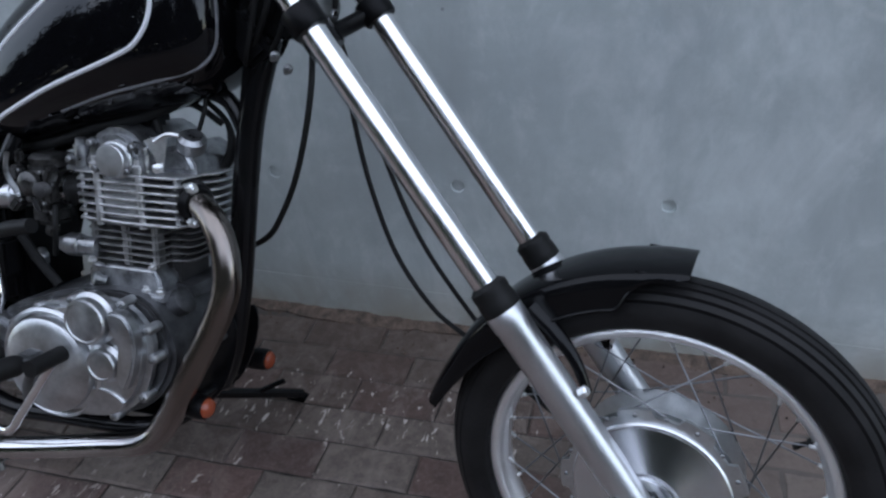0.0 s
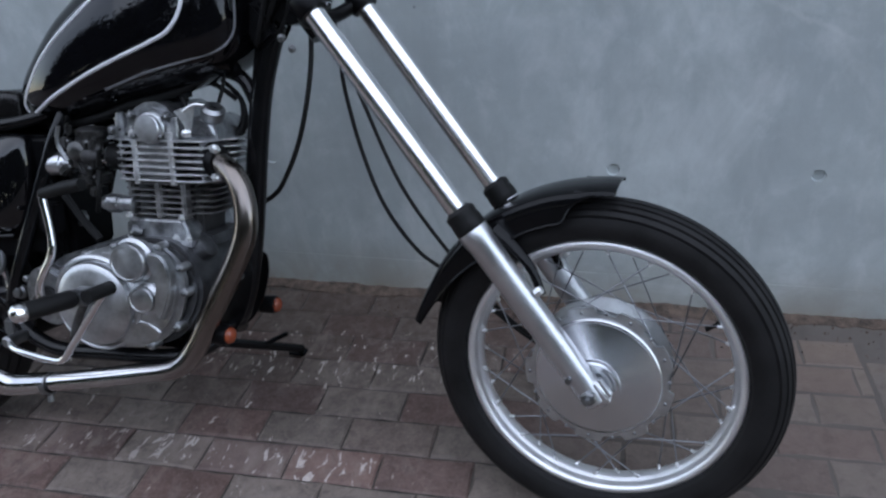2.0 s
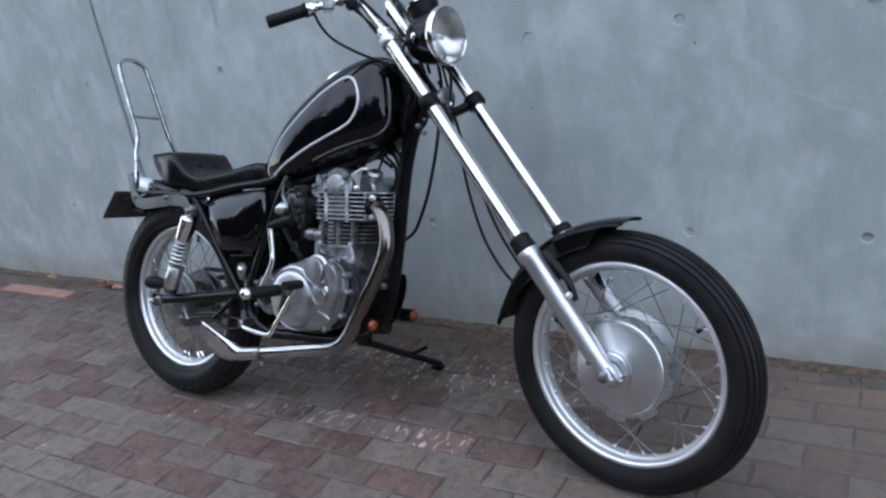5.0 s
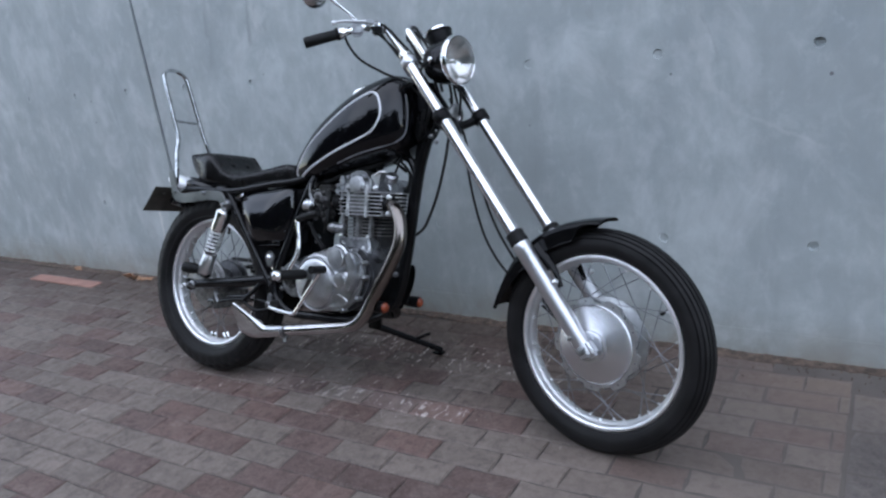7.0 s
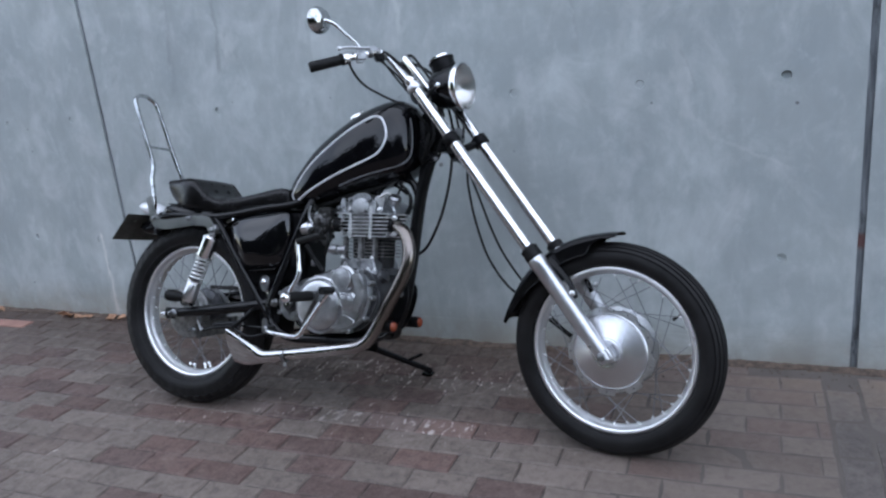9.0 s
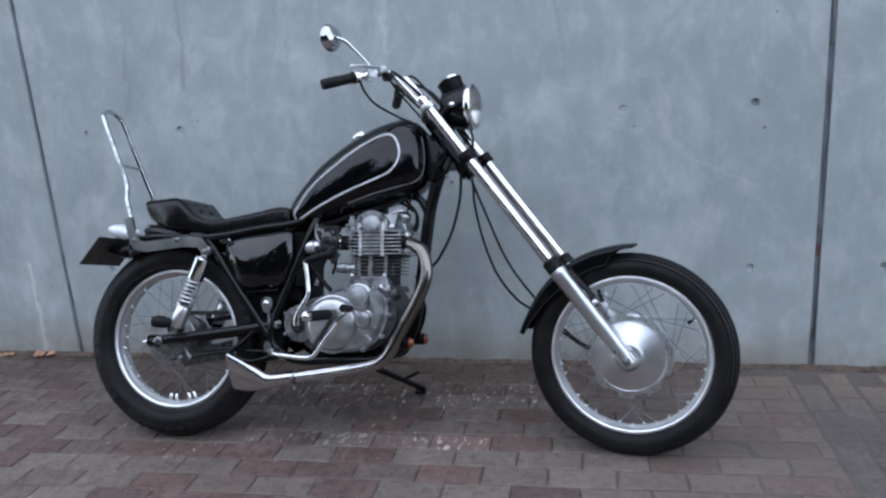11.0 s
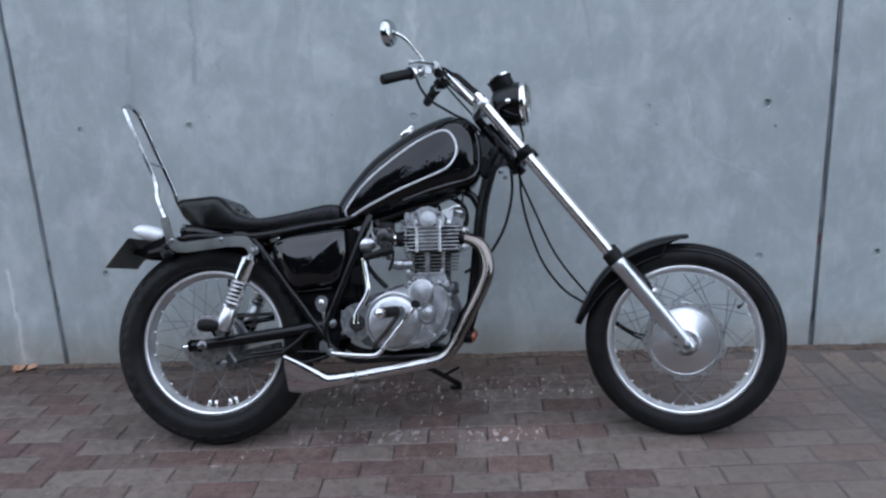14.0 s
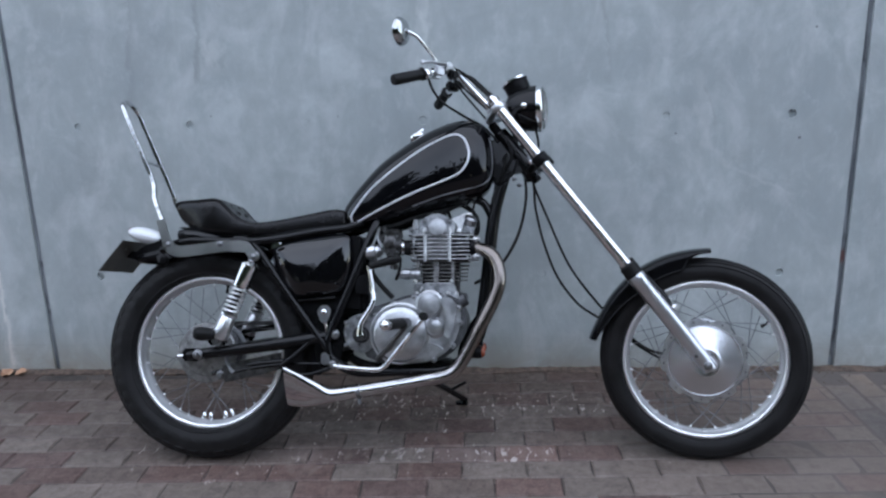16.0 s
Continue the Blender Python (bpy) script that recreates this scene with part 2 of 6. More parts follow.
def concrete():
    """Fair-faced concrete: cloudy patches, upright run marks, lime bloom and pin holes."""
    m, n, l, b = nodes_of("fair_faced_concrete")
    pos = n.new("ShaderNodeNewGeometry").outputs["Position"]
    cloud = noise_node(n, l, pos, 1.6, 7, 0.62, 0.8)
    mid = noise_node(n, l, pos, 6.0, 6, 0.65, 0.6)
    runs = noise_node(n, l, pos, 1.0, 5, 0.6, 0.3, (7, 7, 0.7))
    grain = noise_node(n, l, pos, 150, 3, 0.6)
    col = blend(n, l, span(n, l, cloud, 0.34, 0.68, 0, 1), (0.318, 0.368, 0.388), (0.490, 0.553, 0.566))
    col = blend(n, l, span(n, l, mid, 0.36, 0.68, 0, 0.70), col, (0.350, 0.392, 0.404))
    col = blend(n, l, span(n, l, mid, 0.42, 0.28, 0, 0.40), col, (0.540, 0.590, 0.598))
    col = blend(n, l, span(n, l, runs, 0.56, 0.74, 0, 0.34), col, (0.262, 0.290, 0.305))
    col = blend(n, l, span(n, l, runs, 0.40, 0.26, 0, 0.30), col, (0.555, 0.605, 0.612))
    fine_ = noise_node(n, l, pos, 13, 6, 0.66, 0.3, (1, 1, 0.6))
    col = blend(n, l, span(n, l, fine_, 0.42, 0.64, 0, 0.38), col, (0.300, 0.335, 0.345))
    col = blend(n, l, span(n, l, fine_, 0.44, 0.30, 0, 0.36), col, (0.560, 0.612, 0.622))
    bloom = noise_node(n, l, pos, 1.0, 7, 0.66, 0.5, (4.2, 4.2, 2.8))
    col = blend(n, l, span(n, l, bloom, 0.50, 0.70, 0, 0.50), col, (0.60, 0.655, 0.675))
    col = blend(n, l, span(n, l, grain, 0.3, 0.75, 0.0, 0.05), col, (0.20, 0.22, 0.23))
    # damp grime along the foot, with an uneven upper edge
    sepz = n.new("ShaderNodeSeparateXYZ")
    l.new(pos, sepz.inputs[0])
    wx, wz = sepz.outputs["X"], sepz.outputs["Z"]
    for a_, b_, w_, much, tone in (
            ((0.995, 1.16), (1.045, 0.890), 0.028, 0.24, (0.66, 0.70, 0.70)), ((1.045, 0.900), (1.130, 0.805), 0.024, 0.24, (0.66, 0.70, 0.70)), ((1.125, 0.812), (1.370, 0.704), 0.022, 0.22, (0.66, 0.70, 0.70)),
            ((-1.784, 0.43), (-1.797, -0.03), 0.013, 0.85, (0.74, 0.75, 0.74)), ((-1.790, 0.20), (-1.800, -0.04), 0.030, 0.60, (0.70, 0.71, 0.70)),
            ((1.020, 1.105), (1.072, 0.960), 0.010, 0.55, (0.27, 0.29, 0.30)), ((-0.838, 1.62), (-0.850, 1.16), 0.016, 0.60, (0.25, 0.27, 0.285)), ((-1.095, 1.50), (-1.126, 1.08), 0.018, 0.45, (0.26, 0.285, 0.30)),
            ((0.010, 1.70), (0.014, 1.24), 0.026, 0.45, (0.64, 0.69, 0.69)), ((0.655, 1.45), (0.680, 1.12), 0.012, 0.45, (0.27, 0.29, 0.30)), ((-0.800, 1.34), (-0.770, 1.20), 0.040, 0.40, (0.63, 0.68, 0.68))):
        col = blend(n, l, times(n, l, run_mark(n, l, wx, wz, fine_, a_, b_, w_), much), col, tone)
    foot = times(n, l, span(n, l, sepz.outputs["Z"], 0.17, -0.02, 0, 1), span(n, l, mid, 0.32, 0.60, 0.25, 0.85))
    col = blend(n, l, foot, col, (0.270, 0.248, 0.205))
    vor = n.new("ShaderNodeTexVoronoi")
    vor.inputs["Scale"].default_value = 5.0
    l.new(pos, vor.inputs["Vector"])
    pits = span(n, l, vor.outputs["Distance"], 0.034, 0.022, 0, 0.75)
    col = blend(n, l, pits, col, (0.09, 0.09, 0.095))
    col = blend(n, l, 1.0, col, (1.060, 1.028, 0.992), "MULTIPLY")
    l.new(col, b.inputs["Base Color"])
    l.new(span(n, l, mid, 0.3, 0.7, 0.62, 0.82), b.inputs["Roughness"])
    bp = n.new("ShaderNodeBump")
    bp.inputs["Distance"].default_value = 0.0008
    bp.inputs["Strength"].default_value = 0.5
    l.new(blend(n, l, 0.5, mid, grain), bp.inputs["Height"])
    l.new(bp.outputs[0], b.inputs["Normal"])
    return m


def paver_material(name, joined, tone, slate=False):
    """Worn pavers in greys and dull reds, with lime flecks and dirt."""
    m, n, l, b = nodes_of(name)
    geo = n.new("ShaderNodeNewGeometry")
    pos = geo.outputs["Position"]
    rnd = geo.outputs["Random Per Island"] if joined else n.new("ShaderNodeObjectInfo").outputs["Random"]
    shade = blend(n, l, span(n, l, rnd, 0, 1, 0, 1), tuple(0.86 * c for c in tone), tuple(1.16 * c for c in tone))
    cloud = noise_node(n, l, pos, 5, 5, 0.6)
    grain = noise_node(n, l, pos, 130, 4, 0.7)
    col = blend(n, l, span(n, l, cloud, 0.38, 0.7, 0.0, 0.36), shade, tuple(0.55 * c for c in tone))
    blotch = noise_node(n, l, pos, 30, 6, 0.72, 0.4)
    col = blend(n, l, span(n, l, blotch, 0.48, 0.64, 0, 0.60), col, tuple(0.42 * c for c in tone))
    col = blend(n, l, span(n, l, blotch, 0.44, 0.30, 0, 0.40), col, tuple(min(1, 1.35 * c + 0.02) for c in tone))
    col = blend(n, l, span(n, l, grain, 0.50, 0.75, 0, 0.36), col, (0.27, 0.235, 0.215))
    col = blend(n, l, span(n, l, grain, 0.45, 0.25, 0, 0.40), col, (0.050, 0.043, 0.041))
    # lime flecks, thick in a belt beside the wall and thin elsewhere
    fleck = noise_node(n, l, pos, 1.0, 3, 0.62, 0.7, (54, 21, 26))
    zone = noise_node(n, l, pos, 1.6, 3, 0.5)
    sep = n.new("ShaderNodeSeparateXYZ")
    l.new(pos, sep.inputs[0])
    def patch(x0, x1, y0, y1, e):
        across = times(n, l, span(n, l, sep.outputs["Y"], y0 - e, y0 + 0.5 * e, 0, 1), span(n, l, sep.outputs["Y"], y1 - 0.5 * e, y1 + e, 1, 0))
        along = times(n, l, span(n, l, sep.outputs["X"], x0 - 0.25, x0 + 0.1, 0, 1), span(n, l, sep.outputs["X"], x1 - 0.1, x1 + 0.25, 1, 0))
        return times(n, l, across, along)

    row_patch, wall_patch, next_patch = patch(-0.42, 0.47, -0.712, -0.622, 0.022), patch(-0.45, 0.70, -0.40, -0.22, 0.05), patch(-0.75, 0.35, -0.82, -0.40, 0.05)
    belt = n.new("ShaderNodeMath")
    belt.operation = "MAXIMUM"
    l.new(row_patch, belt.inputs[0])
    l.new(times(n, l, wall_patch, 0.80), belt.inputs[1])
    wide = n.new("ShaderNodeMath")
    wide.operation = "MAXIMUM"
    l.new(belt.outputs[0], wide.inputs[0])
    l.new(times(n, l, next_patch, 0.5), wide.inputs[1])
    # trodden soil over the first courses; darker brown thins out to 0.55 from the wall
    soil_dark = times(n, l, span(n, l, sep.outputs["Y"], -0.55, -0.16, 0, 0.80), span(n, l, blotch, 0.28, 0.55, 0.5, 1))
    soil_dark = times(n, l, soil_dark, span(n, l, sep.outputs["X"], 0.75, 1.15, 1, 0.1))
    col = blend(n, l, soil_dark, col, (0.068, 0.053, 0.045))
    film_ = times(n, l, row_patch, span(n, l, zone, 0.40, 0.56, 0.0, 0.42))
    col = blend(n, l, film_, col, (0.290, 0.240, 0.226))
    bloom = noise_node(n, l, pos, 1.0, 5, 0.68, 0.8, (15, 9, 12))
    col = blend(n, l, times(n, l, span(n, l, bloom, 0.50, 0.66, 0, 1), span(n, l, wide.outputs[0], 0, 1, 0.16, 0.50)), col, (0.300, 0.270, 0.252))
    need = span(n, l, wide.outputs[0], 0, 1, 0.735, 0.584)
    over = n.new("ShaderNodeMath")
    over.operation = "SUBTRACT"
    l.new(fleck, over.inputs[0])
    l.new(need, over.inputs[1])
    amount = times(n, l, span(n, l, over.outputs[0], -0.010, 0.042, 0, 0.84), span(n, l, zone, 0.33, 0.5, 0.45, 1))
    col = blend(n, l, amount, col, (0.62, 0.60, 0.585))
    # cement smear over the stretch beyond the panel joint
    smear = times(n, l, span(n, l, sep.outputs["X"], 0.60, 1.10, 0, 0.12 if slate else 0.66), span(n, l, blotch, 0.25, 0.6, 1, 0.6))
    col = blend(n, l, smear, col, (0.160, 0.141, 0.128))
    sandy = times(n, l, times(n, l, span(n, l, sep.outputs["X"], 1.15, 1.50, 0, 0.80), span(n, l, sep.outputs["Y"], -0.42, -0.12, 0, 1)), span(n, l, cloud, 0.32, 0.55, 0.35, 1))
    col = blend(n, l, sandy, col, (0.215, 0.180, 0.150))
    l.new(blend(n, l, 1.0, col, (0.94, 0.855, 0.80), "MULTIPLY"), b.inputs["Base Color"])
    b.inputs["Specular IOR Level"].default_value = 0.32
    l.new(span(n, l, blotch, 0.3, 0.7, 0.42, 0.66), b.inputs["Roughness"])
    bp = n.new("ShaderNodeBump")
    bp.inputs["Distance"].default_value = 0.0030
    bp.inputs["Strength"].default_value = 0.8
    l.new(blend(n, l, 0.5, grain, blotch), bp.inputs["Height"])
    l.new(bp.outputs[0], b.inputs["Normal"])
    return m


def joint_sealant():
    """Weathered sealant: grey, with dark runs and smudges along its length."""
    m, n, l, b = nodes_of("joint_sealant")
    pos = n.new("ShaderNodeNewGeometry").outputs["Position"]
    runs = noise_node(n, l, pos, 1.0, 5, 0.6, 0.4, (60, 60, 3.5))
    blots = noise_node(n, l, pos, 1.0, 4, 0.6, 0.6, (30, 30, 9))
    col = blend(n, l, span(n, l, runs, 0.36, 0.66, 0, 1), (0.085, 0.092, 0.104), (0.300, 0.325, 0.345))
    col = blend(n, l, span(n, l, blots, 0.58, 0.68, 0, 0.7), col, (0.035, 0.035, 0.038))
    sep = n.new("ShaderNodeSeparateXYZ")
    l.new(pos, sep.inputs[0])
    rust = times(n, l, span(n, l, sep.outputs["Z"], 0.425, 0.445, 0, 1), span(n, l, sep.outputs["Z"], 0.475, 0.490, 1, 0))
    rust = times(n, l, rust, span(n, l, sep.outputs["X"], 1.0, 1.1, 0, 0.8))
    col = blend(n, l, rust, col, (0.16, 0.055, 0.045))
    l.new(col, b.inputs["Base Color"])
    b.inputs["Roughness"].default_value = 0.7
    bp = n.new("ShaderNodeBump")
    bp.inputs["Distance"].default_value = 0.002
    l.new(runs, bp.inputs["Height"])
    l.new(bp.outputs[0], b.inputs["Normal"])
    return m


M_SEALANT = joint_sealant()
M_CONCRETE = concrete()
TONES = {"G": (0.172, 0.153, 0.139), "B": (0.138, 0.115, 0.104), "R": (0.134, 0.093, 0.085), "P": (0.115, 0.083, 0.078), "K": (0.195, 0.125, 0.110)}
M_PAVER = {k: paver_material("paver_" + w, False, TONES[k]) for k, w in zip("GBRPK", ("grey", "brown", "dull_red", "plum", "pink"))}
M_FIELD = {k: paver_material("paver_field_" + w, True, TONES[k]) for k, w in zip("GBRP", ("grey", "brown", "dull_red", "plum"))}
M_BORDER = paver_material("slate_grey_paver", False, (0.118, 0.112, 0.110), True)
M_BRICK = material("pink_brick", (0.30, 0.165, 0.130), 0.85, 0, 0.25, 12, 150, 0.0008)
M_SAND = material("joint_sand", (0.062, 0.051, 0.044), 0.95, 0, 0.8, 9, 160, 0.0015, world_coords=True)
sand_b = M_SAND.node_tree.nodes["Principled BSDF"]
sand_n, sand_l = M_SAND.node_tree.nodes, M_SAND.node_tree.links
sand_x = sand_n.new("ShaderNodeSeparateXYZ")
sand_p = sand_n.new("ShaderNodeNewGeometry").outputs["Position"]
sand_l.new(sand_p, sand_x.inputs[0])
cement = times(sand_n, sand_l, span(sand_n, sand_l, sand_x.outputs["X"], 0.80, 1.15, 0, 1), span(sand_n, sand_l, noise_node(sand_n, sand_l, sand_p, 9, 4, 0.6), 0.30, 0.55, 0.5, 1.0))
sand_l.new(blend(sand_n, sand_l, cement, sand_b.inputs["Base Color"].links[0].from_socket, (0.108, 0.092, 0.080)), sand_b.inputs["Base Color"])


# ---- mesh helpers ----
def part(name, bm, mat, parent=None, label="", m=None, sharp=38):
    """Links a bmesh as one mesh object under a thing or a part."""
    if m is not None:
        bm.transform(m)
    bmesh.ops.recalc_face_normals(bm, faces=bm.faces)
    lim = radians(sharp)
    for f in bm.faces:
        f.smooth = True
    for e in bm.edges:
        e.smooth = len(e.link_faces) == 2 and e.calc_face_angle(0) < lim
    me = bpy.data.meshes.new(name)
    bm.to_mesh(me)
    bm.free()
    me.materials.append(mat)
    ob = new(name, me)
    if parent is not None:
        ob.parent = parent
    if label:
        ob["label"] = label
    return ob


def curve(pts, steps=6):
    """Points along a smooth line through pts."""
    p = [Vector(q) for q in pts]
    if len(p) < 3:
        return p
    out = []
    for i in range(len(p) - 1):
        a, b, c, d = p[max(i - 1, 0)], p[i], p[i + 1], p[min(i + 2, len(p) - 1)]
        for k in range(steps):
            t = k / steps
            out.append(0.5 * (2 * b + (c - a) * t + (2 * a - 5 * b + 4 * c - d) * t * t + (3 * b - a - 3 * c + d) * t ** 3))
    return out + [p[-1]]


def bridge(bm, rings, caps=True, closed=False):
    """Joins rings of equal count; rings are lists of BMVerts."""
    n = len(rings[0])
    pairs = list(zip(rings, rings[1:])) + ([(rings[-1], rings[0])] if closed else [])
    for a, b in pairs:
        for i in range(n):
            bm.faces.new((a[i], a[(i + 1) % n], b[(i + 1) % n], b[i]))
    if caps and not closed:
        bm.faces.new(rings[0])
        bm.faces.new(rings[-1])


def tube(pts, r, n=12, steps=6, bm=None, flat=1.0):
    """A round bar along a smooth line; r is one radius or one for each point given."""
    bm = bm or bmesh.new()
    rs = r if isinstance(r, (list, tuple)) else [r] * len(pts)
    line = curve(pts, steps)
    m = len(line)
    last = None
    rings = []
    for i, p in enumerate(line):
        d = (line[min(i + 1, m - 1)] - line[max(i - 1, 0)]).normalized()
        if last is None:
            u = d.orthogonal().normalized()
        else:
            u = (last - d * last.dot(d)).normalized()
        last = u
        v = d.cross(u)
        f = i / (m - 1) * (len(rs) - 1)
        k = min(int(f), len(rs) - 2) if len(rs) > 1 else 0
        rad = rs[k] + (rs[min(k + 1, len(rs) - 1)] - rs[k]) * (f - k)
        rings.append([bm.verts.new(p + rad * (math.cos(a) * u + flat * math.sin(a) * v)) for a in (2 * math.pi * j / n for j in range(n))])
    bridge(bm, rings)
    return bm


def lathe(profile, at, axis, n=32, bm=None, caps=True):
    """Turns (radius, distance along the axis) round an axis."""
    bm = bm or bmesh.new()
    at, w = Vector(at), Vector(axis).normalized()
    u = w.orthogonal().normalized()
    v = w.cross(u)
    rings = [[bm.verts.new(at + w * h + max(r, 1e-4) * (math.cos(a) * u + math.sin(a) * v)) for a in (2 * math.pi * j / n for j in range(n))] for r, h in profile]
    bridge(bm, rings, caps=caps)
    return bm


def hoop(profile, at, axis, n=64, bm=None):
    """Turns a closed section of (radius, distance along the axis) round an axis."""
    bm = bm or bmesh.new()
    at, w = Vector(at), Vector(axis).normalized()
    u = Vector((0, 0, 1)) if abs(w.z) < 0.9 else Vector((1, 0, 0))
    u = (u - w * u.dot(w)).normalized()
    v = w.cross(u)
    rings = []
    for j in range(n):
        a = 2 * math.pi * j / n
        e = math.cos(a) * u + math.sin(a) * v
        rings.append([bm.verts.new(at + w * h + r * e) for r, h in profile])
    bridge(bm, rings, caps=False, closed=True)
    return bm


def slab(outline, y0, y1, bevel=0.004, bm=None, segs=2):
    """A plate with an outline of (x, z) points between two y."""
    new_bm = bmesh.new()
    a = [new_bm.verts.new((x, y0, z)) for x, z in outline]
    b = [new_bm.verts.new((x, y1, z)) for x, z in outline]
    bridge(new_bm, [a, b])
    bmesh.ops.recalc_face_normals(new_bm, faces=new_bm.faces)
    if bevel:
        bmesh.ops.bevel(new_bm, geom=[e for e in new_bm.edges if len(e.link_faces) == 2 and e.calc_face_angle(0) > 0.5 and abs(e.verts[0].co.y - e.verts[1].co.y) < 1e-6],
                        offset=bevel, segments=segs, affect="EDGES", clamp_overlap=True)
    if bm is None:
        return new_bm
    me = bpy.data.meshes.new("tmp")
    new_bm.to_mesh(me)
    new_bm.free()
    bm.from_mesh(me)
    bpy.data.meshes.remove(me)
    return bm


def rounded(outline, steps=5):
    """A closed smooth outline through (x, z) points."""
    n = len(outline)
    out = []
    for i in range(n):
        a, b, c, d = (Vector((*outline[(i + k) % n], 0)) for k in (-1, 0, 1, 2))
        for k in range(steps):
            t = k / steps
            q = 0.5 * (2 * b + (c - a) * t + (2 * a - 5 * b + 4 * c - d) * t * t + (3 * b - a - 3 * c + d) * t ** 3)
            out.append((q.x, q.y))
    return out


def block(at, size, bevel=0.004, rot=None, bm=None, segs=2):
    """A box with eased edges."""
    tmp = bmesh.new()
    bmesh.ops.create_cube(tmp, size=1)
    tmp.transform(Matrix.Diagonal((*size, 1)))
    if bevel:
        bmesh.ops.bevel(tmp, geom=tmp.edges[:], offset=bevel, segments=segs, affect="EDGES", clamp_overlap=True)
    tmp.transform(Matrix.Translation(at) @ (rot or Matrix.Identity(4)))
    if bm is None:
        return tmp
    me = bpy.data.meshes.new("tmp")
    tmp.to_mesh(me)
    tmp.free()
    bm.from_mesh(me)
    bpy.data.meshes.remove(me)
    return bm


def oval(x, mid, up, down, half, power=2.6, n=36):
    """A cross-section in the plane x: a squared oval, fuller or flatter above and below mid."""
    out = []
    for j in range(n):
        a = 2 * math.pi * j / n
        c, s = math.cos(a), math.sin(a)
        y = half * math.copysign(abs(c) ** (2 / power), c)
        h = up if s > 0 else down
        out.append(Vector((x, y, mid + h * math.copysign(abs(s) ** (2 / power), s))))
    return out


def loft(rings, bm=None):
    bm = bm or bmesh.new()
    bridge(bm, [[bm.verts.new(p) for p in ring] for ring in rings])
    return bm


def stations(table, count):
    """Rows between the given rows, on smooth lines."""
    cols = len(table[0])
    pts = []
    for a in range(len(table) - 1):
        r = [table[max(a - 1, 0)], table[a], table[a + 1], table[min(a + 2, len(table) - 1)]]
        for k in range(count):
            t = k / count
            pts.append([0.5 * (2 * r[1][c] + (r[2][c] - r[0][c]) * t + (2 * r[0][c] - 5 * r[1][c] + 4 * r[2][c] - r[3][c]) * t * t + (3 * r[1][c] - r[0][c] - 3 * r[2][c] + r[3][c]) * t ** 3) for c in range(cols)])
    return pts + [list(table[-1])]


SLOPE = 0.0085


def lie(x):
    """The height of the gently falling ground at x."""
    return SLOPE * (x - 0.9)


GROUND = Matrix.Translation((0.9, 0, 0)) @ Matrix.Rotation(-math.atan(SLOPE), 4, "Y") @ Matrix.Translation((-0.9, 0, 0))


# ---- ground and wall ----
def empty(name):
    e = new(name)
    e.empty_display_size = 0.1
    return e


bm = bmesh.new()
bmesh.ops.create_grid(bm, x_segments=40, y_segments=40, size=300)
ground = part("ground", bm, M_SAND, None, m=GROUND @ Matrix.Translation((0, 0, -0.0055)))
tagged(ground, "dark sandy ground under and beyond the pavers", "ground", kind="structure")

PANEL, HOLE_X, HOLE_Z, HOLE_0 = 3.15, 0.449, 0.60, 0.397


def wall_panel(cx, low_x, high_x, seed, filled):
    """One concrete panel with its tie holes, 0.02 thick at the face, with returns into the joints."""
    rng = random.Random(seed)
    bm = bmesh.new()
    gap = 0.011
    for i in range(7):
        for k in range(5):
            x, z = cx - 0.0055 + (i - 3) * HOLE_X, HOLE_0 + k * HOLE_Z
            x0 = low_x + gap if i == 0 else x - HOLE_X / 2
            x1 = high_x - gap if i == 6 else x + HOLE_X / 2
            z0, z1 = z - HOLE_Z / 2, z + HOLE_Z / 2
            n = 24
            outer, lip, floor_ = [], [], []
            r0, deep = 0.0158, rng.choice((0.004, 0.006, 0.009, 0.012))
            deep = filled.get((i, k), deep)
            cx2, cz2 = x + rng.uniform(-0.004, 0.004), z + rng.uniform(-0.004, 0.004)
            for j in range(n):
                a = 2 * math.pi * j / n
                c, s = math.cos(a), math.sin(a)
                t = 1 / max(abs(c), abs(s))
                ux, uz = c * t, s * t
                outer.append(bm.verts.new((x + ux * (x1 - x if ux > 0 else x - x0), 0, z + uz * (z1 - z if uz > 0 else z - z0))))
                lip.append(bm.verts.new((cx2 + r0 * c, 0, cz2 + r0 * s)))
                floor_.append(bm.verts.new((cx2 + 0.92 * r0 * c, deep, cz2 + 0.92 * r0 * s)))
            bridge(bm, [outer, lip, floor_], caps=False)
            bm.faces.new(floor_)
    bmesh.ops.remove_doubles(bm, verts=bm.verts, dist=0.0004)
    for sx in (-1, 1):
        x = high_x - gap if sx > 0 else low_x + gap
        v = [bm.verts.new(p) for p in ((x, 0, 0.097), (x, 0.03, 0.097), (x, 0.03, 3.097), (x, 0, 3.097))]
        bm.faces.new(v)
    return bm


wall = part("wall_north", block((0, 0.18, 1.65), (60, 0.30, 3.3), 0.01), M_CONCRETE)
tagged(wall, "tall fair-faced concrete wall with tie holes and panel joints", "wall", kind="structure")
JOINTS = [(q + 0.5) * PANEL for q in range(-3, 3)]
JOINTS[2] = -1.600
